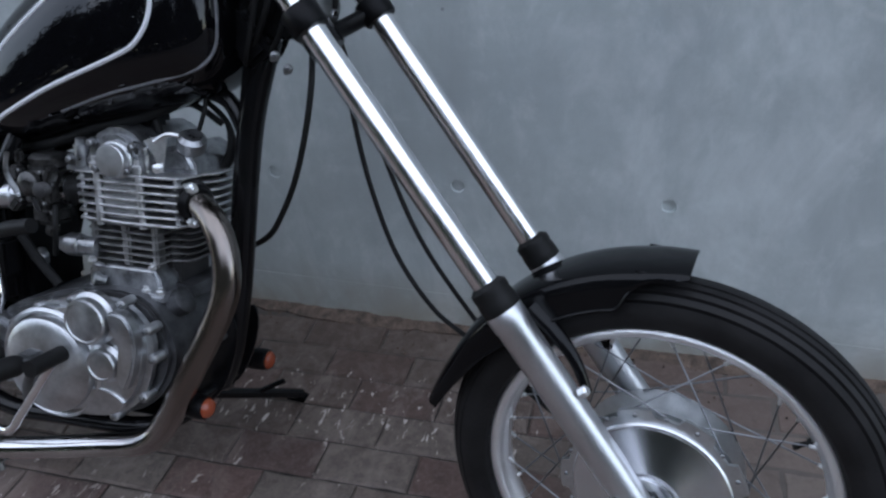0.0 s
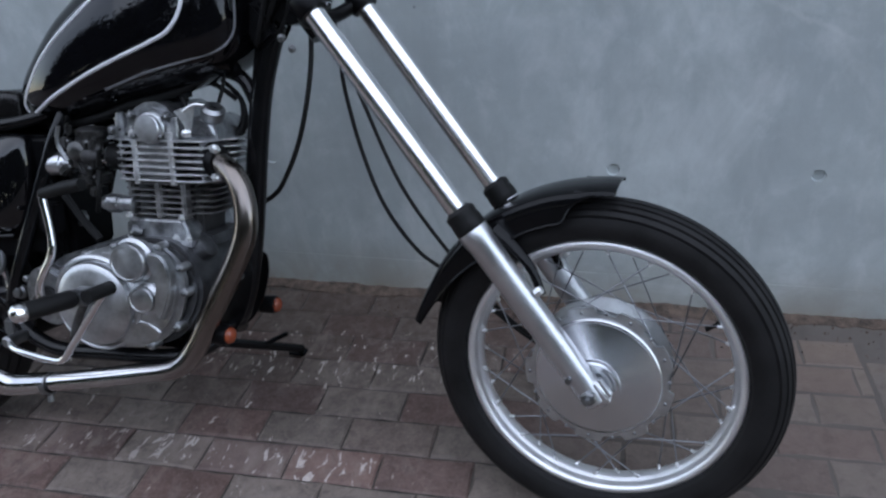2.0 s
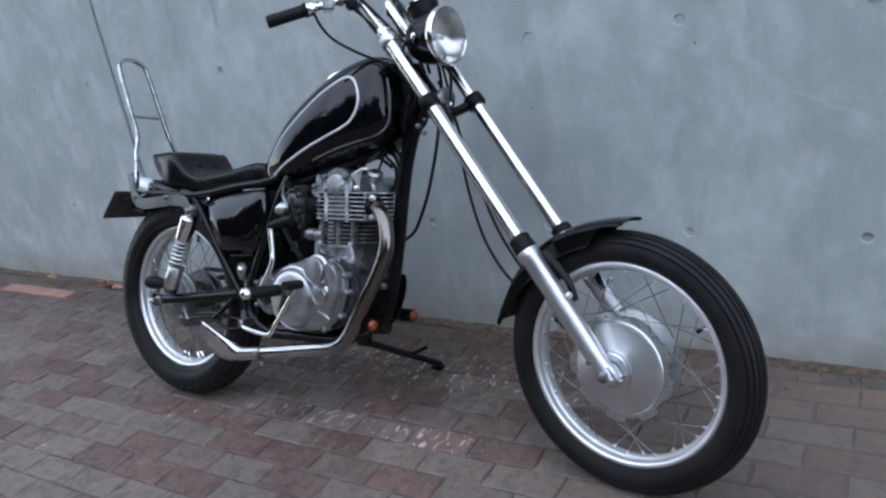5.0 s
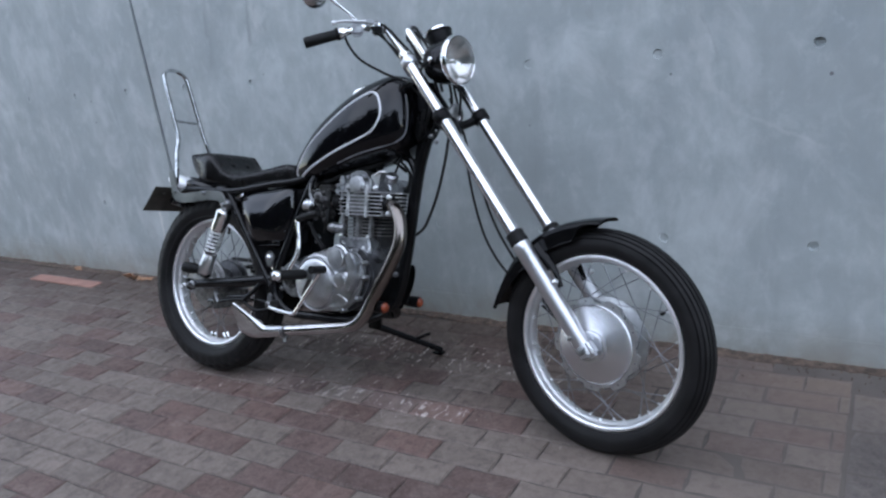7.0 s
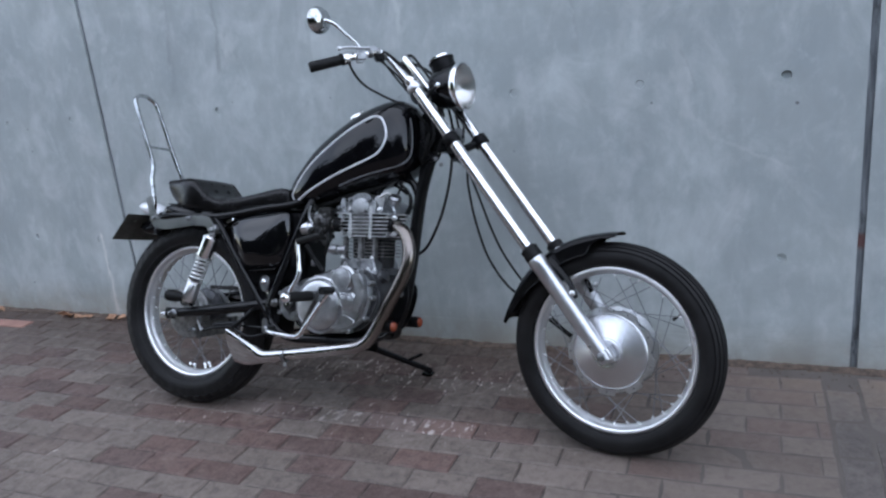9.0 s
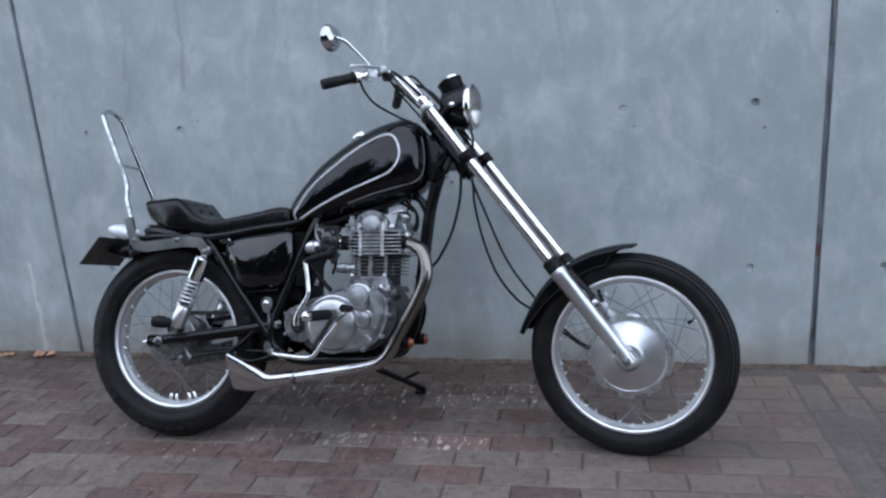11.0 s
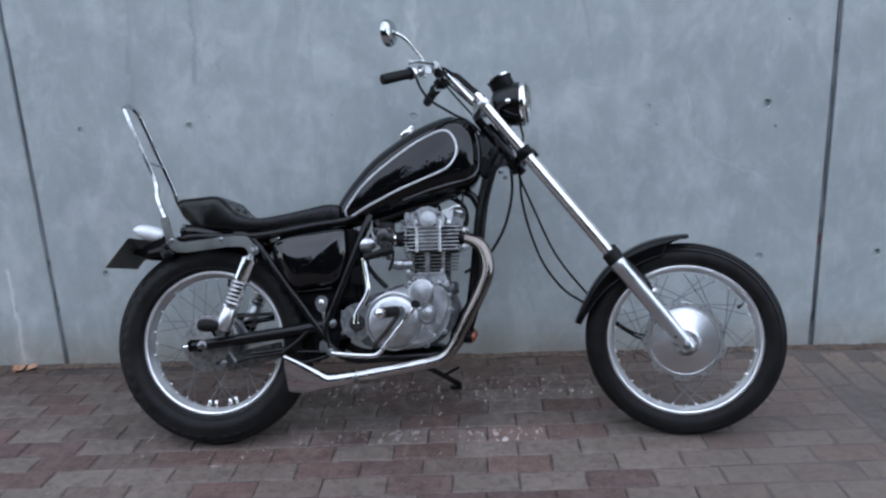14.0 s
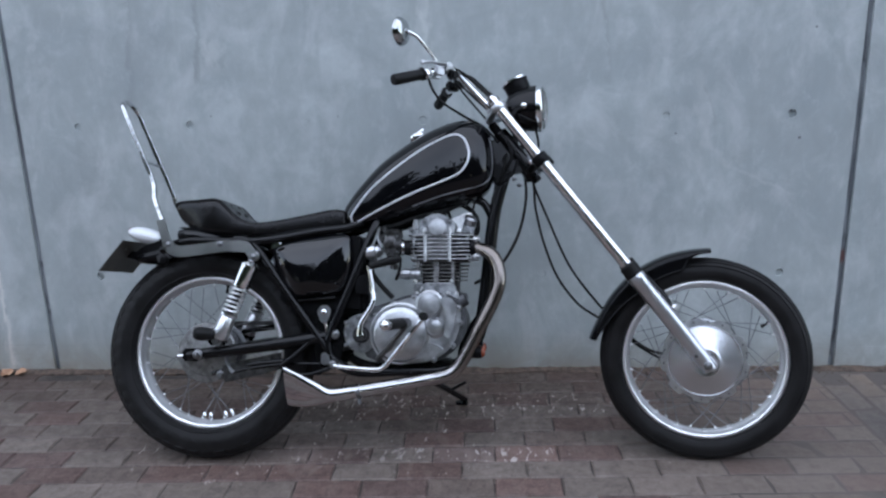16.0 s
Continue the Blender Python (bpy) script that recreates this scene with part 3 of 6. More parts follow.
# tie holes that were filled almost flush, by column and row
FILLED = {(2, 1): 0.0008, (4, 1): 0.0030, (5, 1): 0.0035, (3, 1): 0.0030, (3, 0): 0.0030, (4, 0): 0.0045, (5, 0): 0.0060, (6, 0): 0.0075, (6, 1): 0.012}
for q in range(-2, 3):
    low_x, high_x = JOINTS[q + 2], JOINTS[q + 3]
    part("panel", wall_panel(q * PANEL, low_x, high_x, 40 + q, FILLED if q == 0 else {}), M_CONCRETE, wall, sharp=20)
    # the kicker along the foot stands a little proud
    part("kicker", block((0.5 * (low_x + high_x), 0.0190, 0.0185), (high_x - low_x - 0.022, 0.040, 0.157), 0.002), M_CONCRETE, wall)
for x in JOINTS[1:5]:
    part("joint_seal", block((x, 0.022, 1.50), (0.0216, 0.020, 3.18), 0), M_SEALANT, wall, "dark sealant strip in the panel joint")


# ---- motorcycle ----
LEAN, HEAD, BASE_Y = 18.08, -0.35, -0.7034
STEER, RAKE, STEM = -10.2, 38.15, Vector((0.2947, 0, 1.0061))
bike = empty("motorcycle")
bike.matrix_world = Matrix.Translation((0, BASE_Y, 0.002)) @ Matrix.Rotation(radians(HEAD), 4, "Z") @ Matrix.Rotation(radians(-LEAN), 4, "X")
tagged(bike, "black chopper motorcycle with long chrome fork on its side stand", "motorcycle")
AXIS = Vector((-math.sin(radians(RAKE)), 0, math.cos(radians(RAKE))))
TURNED = Matrix.Translation(STEM) @ Matrix.Rotation(radians(STEER), 4, AXIS) @ Matrix.Translation(-STEM)
Y = Vector((0, 1, 0))


def wheel(name, at, tyre_r, tyre_w, rim_w, hub_r, m, front):
    """A wire wheel: rim, tyre, hub, spokes, nipples' ends and valve."""
    at = Vector(at)
    h = rim_w / 2
    rim = part(name, hoop([(0.2455, -h - 0.0005), (0.2465, -h + 0.004), (0.2425, -h + 0.009), (0.2365, -h * 0.45), (0.2275, -h * 0.25), (0.2255, 0), (0.2275, h * 0.25), (0.2365, h * 0.45), (0.2425, h - 0.009), (0.2465, h - 0.004),
                           (0.2455, h + 0.0005), (0.2430, h + 0.0035), (0.2395, h + 0.0050), (0.2360, h + 0.0048), (0.2325, h + 0.0030), (0.2300, h - 0.001), (0.2290, h - 0.0050), (0.2280, h * 0.60), (0.2262, h * 0.48), (0.2225, h * 0.34), (0.2205, 0),
                           (0.2225, -h * 0.34), (0.2262, -h * 0.48), (0.2280, -h * 0.60), (0.2290, -h + 0.0050), (0.2300, -h + 0.001), (0.2325, -h - 0.0030), (0.2360, -h - 0.0048), (0.2395, -h - 0.0050), (0.2430, -h - 0.0035)], at, Y, 96), M_RIM, bike, "satin alloy rim", m)
    # tyre section: bead, sidewall, round tread with ribs between grooves
    w, deep = tyre_w / 2, tyre_r - 0.243
    side = [(0.0, 0.40), (0.04, 0.60), (0.12, 0.82), (0.28, 0.96), (0.40, 1.0)]
    ribs = [(80, 66), (60, 49), (43, 33), (27, 17), (11, 0)] if front else [(82, 62), (57, 42), (37, 23), (18, 0)]
    bm = bmesh.new()
    rings, turns = [], 120 if front else 176
    for j in range(turns):
        a = 2 * math.pi * j / turns
        e = Vector((math.sin(a), 0, math.cos(a)))
        half = [(0.241 + f * (deep + 0.002), y) for f, y in side]
        for k, (hi, lo) in enumerate(ribs):
            cut = 0.045 if not front and k in (0, 1) and (j + 2 * k) % 4 == 0 else 0.0
            for ang, sink in ((hi + 2, 0.09), (hi, cut), (lo, cut), (lo - 2, 0.09))[0 if k else 1:4 if lo else 3]:
                f = 0.40 + 0.60 * math.cos(radians(ang)) - sink * math.cos(radians(ang) * 0.7)
                half.append((0.241 + f * (deep + 0.002), math.sin(radians(ang)) * (1 - sink * 0.7)))
        sec = [(r, -y * w) for r, y in half] + [(r, y * w) for r, y in half[-2::-1]]
        rings.append([bm.verts.new(at + e * r + Vector((0, y, 0))) for r, y in sec])
    bridge(bm, rings, caps=False, closed=True)
    part("tyre", bm, M_TYRE, rim, "worn black ribbed tyre" if front else "worn black tyre with a block tread", m, sharp=24)
    # moulded rings on both sidewalls
    for s in (-1, 1):
        part("sidewall_ring", hoop([(0.252, s * 0.80 * w), (0.255, s * 0.872 * w), (0.258, s * 0.86 * w), (0.255, s * 0.80 * w)], at, Y, 96), M_TYRE, rim, "", m)
    if front:
        hub = part("hub", hoop([(0.120, -0.023), (0.118, -0.018), (0.098, -0.016), (0.094, 0.024), (0.108, 0.030), (0.120, 0.034), (0.118, 0.038), (0.030, 0.044), (0.030, -0.023)], at, Y, 64), M_FLANGE, rim, "full-width alloy brake hub", m)
        # flange with a scallop between every pair of spoke heads
        bm = bmesh.new()
        scallop = [0.1290 if 5 < q % 16 < 15 else 0.1185 for q in range(144)]
        ring_of = [[bm.verts.new(at + Vector((r * math.cos(2 * math.pi * q / 144), y, r * math.sin(2 * math.pi * q / 144)))) for q, r in enumerate(rr)] for rr, y in (([0.100] * 144, -0.0310), (scallop, -0.0310), ([r + 0.0008 for r in scallop], -0.0340), (scallop, -0.0370), ([0.100] * 144, -0.0385))]
        bridge(bm, ring_of, caps=False)
        part("flange", bm, M_FLANGE, hub, "scalloped grey hub flange", m, sharp=30)
        part("hub_cover", lathe([(0.110, -0.024), (0.1110, -0.030), (0.1105, -0.042), (0.1085, -0.0445), (0.1060, -0.0452), (0.1040, -0.0445), (0.050, -0.062), (0.046, -0.064), (0.0445, -0.070), (0.041, -0.072), (0.024, -0.071), (0.022, -0.060)], at, Y, 96), M_SPUN, hub, "spun aluminium hub cover", m, sharp=30)
        part("brake_plate", lathe([(0.098, 0.047), (0.098, 0.058), (0.090, 0.064), (0.040, 0.072), (0.020, 0.075)], at, Y, 48), M_CAST, hub, "", m)
        holes = 18
        fl = 0.1205
    else:
        hub = part("hub", hoop([(0.090, -0.042), (0.084, -0.038), (0.080, -0.032), (0.055, -0.026), (0.052, 0.026), (0.080, 0.034), (0.084, 0.040), (0.082, 0.044), (0.018, 0.044), (0.018, -0.042)], at, Y, 48), M_CASE, rim, "dull alloy brake drum hub", m)
        part("brake_plate", lathe([(0.094, -0.043), (0.096, -0.052), (0.090, -0.057), (0.074, -0.060), (0.070, -0.066), (0.050, -0.068), (0.026, -0.074), (0.016, -0.075)], at, Y, 40), M_SIDEFIN, hub, "dull rear brake plate", m, sharp=15)
        for q in range(5):
            part("plate_rib", block(at + Vector((0.058 * math.cos(1.3 * q), -0.063, 0.058 * math.sin(1.3 * q))), (0.046, 0.012, 0.009), 0.003, Matrix.Rotation(-1.3 * q, 4, "Y")), M_GRIME, hub, "", m)
        holes = 18
        fl = 0.076
    # flange rivets at the spoke heads
    for j in range(holes):
        a = 2 * math.pi * (j + 0.25) / holes
        p = at + Vector((fl * math.cos(a), -0.0367 if front else -0.0415, fl * math.sin(a)))
        part("spoke_head", lathe([(0.0034, 0.001), (0.0034, -0.0016), (0.0018, -0.003)], p, Y, 8), M_DULL, hub, "", m)
    # laced spokes with brass-plated nipples
    for j in range(36):
        lean_ = -1 if j % 2 else 1
        swing = radians(46 if (j // 2) % 2 else -46)
        a1 = 2 * math.pi * j / 36
        a0 = a1 + swing
        p0 = at + Vector((fl * math.cos(a0), lean_ * ((0.034 if lean_ < 0 else 0.030) if front else 0.039), fl * math.sin(a0)))
        p1 = at + Vector((0.2215 * math.cos(a1), lean_ * 0.006, 0.2215 * math.sin(a1)))
        d = (p1 - p0).normalized()
        b2 = tube([p0, p1], 0.0013, 6)
        part("spoke", b2, M_SPOKE, rim, "", m)
        part("nipple", lathe([(0.0020, -0.008), (0.0030, -0.007), (0.0030, -0.002), (0.0044, 0.001), (0.0044, 0.003)], p1, d, 8), M_BRIGHT, rim, "", m)
    a = radians(31 if front else 78)
    p = at + Vector((0.221 * math.cos(a), 0, 0.221 * math.sin(a)))
    d = Vector((-math.cos(a), 0, -math.sin(a)))
    part("valve", lathe([(0.006, 0), (0.006, 0.006), (0.0035, 0.008), (0.0035, 0.018), (0.005, 0.019), (0.005, 0.026)], p, d, 10), M_RUBBER, rim, "", m)
    return rim


F_AXLE, R_AXLE = (0.8996, 0, 0.3161), (-0.663, 0, 0.3300)
front_wheel = wheel("front_wheel", F_AXLE, 0.3135, 0.087, 0.049, 0.1, TURNED, True)
rear_wheel = wheel("rear_wheel", R_AXLE, 0.342, 0.124, 0.060, 0.08, None, False)
# balance weights clipped to the rear spokes
for a in (-96, -90, -76, -70):
    a = radians(a)
    p = Vector(R_AXLE) + Vector((0.2165 * math.cos(a), -0.012, 0.2165 * math.sin(a)))
    d = Vector((-math.cos(a), 0, -math.sin(a)))
    part("balance_weight", lathe([(0.0045, 0), (0.0062, 0.002), (0.0062, 0.018), (0.004, 0.021)], p, d, 10), M_CHROME, rear_wheel, "bright wheel weight")

# front fork
FORK_Y, DOWN = 0.0906, Vector((0.6155, 0, -0.7881))
AX = Vector(F_AXLE)


def on_fork(s, y):
    """The point s metres up the fork leg from the axle."""
    return AX - DOWN * s + Vector((0, y, 0))


for y in (-FORK_Y, FORK_Y):
    leg = part("fork_tube", tube([on_fork(0.30, y), on_fork(1.020, y)], 0.0182, 28), M_TUBE, bike, "long chrome fork tube", TURNED)
    part("fork_cap", lathe([(0.0182, 0), (0.020, 0.002), (0.020, 0.012), (0.014, 0.014), (0.013, 0.022), (0.004, 0.024)], on_fork(1.019, y), -DOWN, 24), M_CHROME, leg, "", TURNED)
    part("slider", lathe([(0.010, -0.022), (0.021, -0.018), (0.0225, 0.000), (0.0225, 0.05), (0.0245, 0.08), (0.0250, 0.31), (0.0268, 0.315), (0.0268, 0.336), (0.0250, 0.340)], on_fork(0, y), -DOWN, 28), M_SLIDER, leg, "brushed aluminium fork slider", TURNED)
    part("dust_boot", lathe([(0.0258, 0.334), (0.0268, 0.336), (0.0272, 0.350), (0.0258, 0.360), (0.0270, 0.364), (0.0262, 0.372), (0.0210, 0.376), (0.0186, 0.378)], on_fork(0, y), -DOWN, 28), M_RUBBER, leg, "black rubber dust boot", TURNED)
    s = -1 if y < 0 else 1
    part("axle_lug", block(on_fork(0.002, y) + Vector((0.012, 0, 0.002)), (0.048, 0.030, 0.036), 0.008, Matrix.Rotation(radians(52), 4, "Y"), segs=3), M_SLIDER, leg, "", TURNED)
    part("axle_nut", lathe([(0.0135, 0.0), (0.0135, 0.012), (0.0115, 0.014), (0.007, 0.015), (0.006, 0.024), (0.002, 0.025)], AX + Vector((0, y + s * 0.014, 0)), (0, s, 0), 6), M_DULL, leg, "dark axle nut", TURNED)
    part("pinch_bolt", lathe([(0.006, 0), (0.006, 0.008), (0.003, 0.009)], on_fork(0.035, y) + Vector((-0.012, s * 0.020, 0)), (0, s, 0), 6), M_DULL, leg, "", TURNED)
    stay = [on_fork(0.180, y * 0.70) + Vector((0.018, 0, 0.010)), on_fork(0.225, y * 0.68) + Vector((0.024, 0, 0.020)), on_fork(0.275, y * 0.66) + Vector((0.020, 0, 0.020)), on_fork(0.325, y * 0.64) + Vector((0.022, 0, 0.006))]
    part("fender_stay", tube(stay, [0.007, 0.009, 0.012, 0.018], 12, 5, flat=0.35), M_GUARD, leg, "flat black mudguard stay", TURNED)
    part("stay_bolt", lathe([(0.0080, 0), (0.0080, 0.010), (0.005, 0.013)], on_fork(0.195, y) + Vector((0.024, s * 0.004, 0.014)), (0.78, 0, 0.62), 6), M_BRIGHT, leg, "", TURNED)
    # clamps of the two yokes round this leg
    for at, rad, hi in ((0.790, 0.0262, 0.034), (1.000, 0.0255, 0.022)):
        part("yoke_clamp", lathe([(0.019, -hi / 2), (rad - 0.002, -hi / 2), (rad, -hi / 2 + 0.003), (rad, hi / 2 - 0.003), (rad - 0.002, hi / 2), (0.019, hi / 2)], on_fork(at, y), -DOWN, 28), M_SATIN if at < 0.9 else M_ALU, leg, "" if at < 0.9 else "polished upper yoke clamp", TURNED)
part("front_axle", tube([AX + Vector((0, -0.10, 0)), AX + Vector((0, 0.10, 0))], 0.009, 12, 1), M_DULL, bike, "", TURNED)

BACK = Vector((-0.7881, 0, -0.6155))
for s, nm in ((0.790, "lower_yoke"), (1.000, "upper_yoke")):
    bm = tube([on_fork(s, -FORK_Y) + BACK * 0.004, on_fork(s, -0.05) + BACK * 0.036, on_fork(s, 0) + BACK * 0.048, on_fork(s, 0.05) + BACK * 0.036, on_fork(s, FORK_Y) + BACK * 0.004], 0.017, 12, 5, flat=0.7)
    part(nm, bm, M_SATIN if s < 0.9 else M_ALU, bike, "", TURNED)
for dy in (-0.032, 0.032):
    part("yoke_bolt", lathe([(0.007, 0), (0.007, 0.009), (0.004, 0.011)], on_fork(0.806, dy) + BACK * 0.030, -DOWN, 6), M_CHROME, bike, "", TURNED)
part("steering_stem", tube([STEM - AXIS * 0.165, STEM + AXIS * 0.075], 0.015, 16, 1), M_SATIN, bike, "", TURNED)

# front mudguard: an arc with deep skirts cut back under a pointed beak
bm = bmesh.new()
rings = []
for i in range(49):
    u = i / 48
    tip = max(0, (0.16 - u) / 0.16) ** 1.5 * 0.003 + max(0, (u - 0.80) / 0.20) ** 1.5 * 0.012
    skirt = max(0.08, min(1, (u - 0.01) / 0.16)) * max(0.08, min(1, (1.03 - u) / 0.45))
    ring = []
    for t in np.linspace(-1, 1, 21):
        side = max(0, abs(t) - 0.5) / 0.5
        a = radians(87 + 83 * u + 10 * side * max(0, 1 - u / 0.22))
        y = 0.058 * (0.80 + 0.20 * min(1, skirt + 0.4)) * math.copysign(abs(math.sin(min(1, abs(t) / 0.62) * math.pi / 2)) ** 0.85, t)
        drop = 0.013 * min(1, abs(t) / 0.55) ** 2.2 + 0.036 * skirt * side + 0.004 * side
        r = 0.3400 + tip - drop
        ring.append(AX + Vector((r * math.cos(a), y, r * math.sin(a))))
    rings.append(ring)
grid = [[bm.verts.new(p) for p in ring] for ring in rings]
for ra, rb in zip(grid, grid[1:]):
    for j in range(20):
        bm.faces.new((ra[j], ra[j + 1], rb[j + 1], rb[j]))
bmesh.ops.recalc_face_normals(bm, faces=bm.faces)
bmesh.ops.solidify(bm, geom=bm.faces[:], thickness=0.0028)
fender = part("front_mudguard", bm, M_GUARD, bike, "short black front mudguard with flared tips", TURNED, sharp=60)
for j in (0, 20):
    part("edge_bead", tube([r[j] for r in rings[::4]], 0.0026, 8, 3), M_GUARD, fender, "", TURNED)

# handlebar, grips, controls and mirror
for s in (-1, 1):
    bar = part("handlebar", tube([(0.272, s * 0.046, 1.086), (0.243, s * 0.047, 1.119), (0.165, s * 0.052, 1.208), (0.140, s * 0.062, 1.231), (0.112, s * 0.105, 1.228), (0.076, s * 0.165, 1.209), (0.0 if s < 0 else 0.018, s * 0.246, 1.180 if s < 0 else 1.174)],
                                  0.0124, 18, 7), M_CHROME, bike, "narrow pulled-back chrome handlebar", TURNED)
    part("bar_clamp", block((0.258, s * 0.046, 1.100), (0.034, 0.034, 0.030), 0.007, Matrix.Rotation(radians(52), 4, "Y"), segs=3), M_CAST, bar, "", TURNED)
    a, b = Vector((0.066, s * 0.176, 1.205)), Vector((-0.006 if s < 0 else 0.014, s * 0.255, 1.177 if s < 0 else 1.170))
    d = (b - a)
    part("grip", lathe([(0.012, 0), (0.0205, 0.001), (0.0205, 0.006), (0.0165, 0.010), (0.0168, 0.060), (0.0172, d.length - 0.006), (0.0150, d.length), (0.004, d.length + 0.001)], a, d, 20), M_RUBBER, bar, "black rubber grip", TURNED)
    part("switch_block", block((0.098, s * 0.128, 1.216), (0.046, 0.040, 0.036), 0.008, Matrix.Rotation(radians(s * 42), 4, "Z"), segs=3), M_CAST if s < 0 else M_SATIN, bar, "", TURNED)
    part("lever_perch", block((0.124, s * 0.098, 1.240), (0.036, 0.030, 0.020), 0.005, Matrix.Rotation(radians(s * 42), 4, "Z"), segs=2), M_CAST, bar, "", TURNED)
    lever = part("lever", tube([(0.128, s * 0.108, 1.242), (0.112, s * 0.140, 1.240), (0.094, s * 0.172, 1.240), (0.074, s * 0.198, 1.236)], [0.006, 0.0055, 0.005, 0.005], 10, 5, flat=0.7), M_ALU, bar, "", TURNED)
    part("lever_ball", lathe([(0.002, -0.008), (0.0065, -0.005), (0.008, 0), (0.0065, 0.005), (0.002, 0.008)], (0.072, s * 0.200, 1.235), (0.6, -s * 0.8, 0), 12), M_ALU, lever, "", TURNED)
for x, y, z, r in ((0.132, -0.078, 1.232, 0.0150), (0.150, -0.060, 1.222, 0.0145), (0.116, -0.100, 1.229, 0.0160)):
    part("bar_clamp_ring", lathe([(0.0115, -0.007), (r, -0.006), (r, 0.006), (0.0115, 0.007)], (x, y, z), (-0.55, -0.80, -0.1), 18), M_DULL, bike, "", TURNED)
part("switch_pod", block((0.140, -0.082, 1.214), (0.034, 0.030, 0.026), 0.006, Matrix.Rotation(radians(-40), 4, "Z"), segs=3), M_SATIN, bike, "small black switch pod", TURNED)
part("switch_lead", tube([(0.142, -0.080, 1.206), (0.160, -0.066, 1.186), (0.186, -0.056, 1.160), (0.240, -0.052, 1.108)], 0.0036, 8, 4), M_RUBBER, bike, "", TURNED)
part("clutch_perch", block((0.126, 0.098, 1.216), (0.034, 0.028, 0.028), 0.006, Matrix.Rotation(radians(40), 4, "Z"), segs=3), M_SATIN, bike, "", TURNED)
for sgn in (-1, 1):
    part("clamp_bolt_cap", lathe([(0.0075, 0), (0.0075, 0.010), (0.005, 0.013)], (0.266, sgn * 0.064, 1.104), (-0.6, 0.2 * sgn, 0.75), 6), M_DULL, bike, "", TURNED)
part("throttle_housing", lathe([(0.019, 0), (0.021, 0.003), (0.021, 0.019), (0.018, 0.022)], (0.080, -0.160, 1.210), (-0.65, -0.71, -0.25), 20), M_CHROME, bike, "", TURNED)

m_at = Vector((0.013, -0.222, 1.326))
m_n = (TURNED.to_3x3().inverted() @ Vector((0.91, -0.40, -0.05))).normalized()
stem = part("mirror_stem", tube([(0.106, -0.124, 1.222), (0.101, -0.130, 1.240), (0.092, -0.146, 1.262), (0.072, -0.180, 1.292), (0.058, -0.198, 1.311), (0.044, -0.212, 1.320), m_at + m_n * 0.016], [0.008, 0.0075, 0.0058, 0.0055, 0.0065, 0.0065, 0.006], 10, 6), M_CHROME, bike, "chrome mirror stem", TURNED)
part("mirror_back", lathe([(0.0425, -0.006), (0.0435, -0.004), (0.0425, 0.000), (0.036, 0.010), (0.020, 0.016), (0.008, 0.018), (0.006, 0.024)], m_at, m_n, 32), M_DIMCHROME, stem, "round chrome mirror shell", TURNED)
part("mirror_glass", lathe([(0.0415, -0.0062), (0.0415, -0.0075), (0.039, -0.008)], m_at, m_n, 32), M_CHROME, stem, "", TURNED)

# headlamp and speedometer
hl = Vector((0.408, -0.004, 1.108))
hd = Vector((1, 0.03, 0.02))
lamp = part("headlamp", lathe([(0.030, -0.108), (0.052, -0.098), (0.066, -0.070), (0.072, -0.030), (0.073, -0.012), (0.070, -0.010), (0.069, -0.028), (0.060, -0.066), (0.030, -0.092)], hl, hd, 44), M_FRAME, bike, "black headlamp bucket", TURNED)
part("headlamp_rim", hoop([(0.071, -0.012), (0.0740, -0.011), (0.0765, -0.006), (0.0770, -0.001), (0.0755, 0.004), (0.0715, 0.007), (0.0690, 0.004), (0.0705, -0.006)], hl, hd, 48), M_CHROME, lamp, "chrome headlamp rim", TURNED)
part("reflector", lathe([(0.0695, 0.000), (0.060, -0.024), (0.044, -0.040), (0.020, -0.052), (0.012, -0.054)], hl, hd, 44, caps=False), M_REFLECTOR, lamp, "bright reflector bowl", TURNED, sharp=80)
part("bulb", lathe([(0.006, -0.052), (0.007, -0.030), (0.010, -0.024), (0.010, -0.016), (0.003, -0.012)], hl, hd, 16), M_CHROME, lamp, "", TURNED)
lens = part("lens", hoop([(0.0700, 0.002), (0.0690, 0.006), (0.058, 0.015), (0.034, 0.022), (0.0005, 0.0245), (0.0005, 0.0215), (0.034, 0.019), (0.056, 0.012), (0.066, 0.003)], hl, hd, 48), M_GLASS, lamp, "clear fluted headlamp glass", TURNED, sharp=80)
lens.visible_shadow = False
for s in (-1, 1):
    part("headlamp_bracket", tube([hl + Vector((-0.045, s * 0.074, 0)), hl + Vector((-0.075, s * 0.084, -0.02)), on_fork(0.93, s * 0.088)], 0.008, 8, 4, flat=0.5), M_SATIN, lamp, "", TURNED)
    part("headlamp_bolt", lathe([(0.009, 0), (0.009, 0.007), (0.005, 0.009)], hl + Vector((-0.045, s * 0.074, 0)), (0, s, 0), 6), M_CHROME, lamp, "", TURNED)
sp, sd = Vector((0.348, 0.0, 1.146)), Vector((-0.42, 0, 0.91))
speedo = part("speedometer", lathe([(0.018, -0.006), (0.036, 0.002), (0.040, 0.010), (0.040, 0.048), (0.0425, 0.050), (0.0425, 0.056)], sp, sd, 36), M_SATIN, bike, "black speedometer can", TURNED)
part("bezel", hoop([(0.0385, 0.055), (0.043, 0.054), (0.0435, 0.060), (0.0385, 0.062)], sp, sd, 36), M_CHROME, speedo, "", TURNED)
part("dial", lathe([(0.0388, 0.054), (0.0388, 0.057), (0.03, 0.0575)], sp, sd, 32), M_WHITE, speedo, "", TURNED)
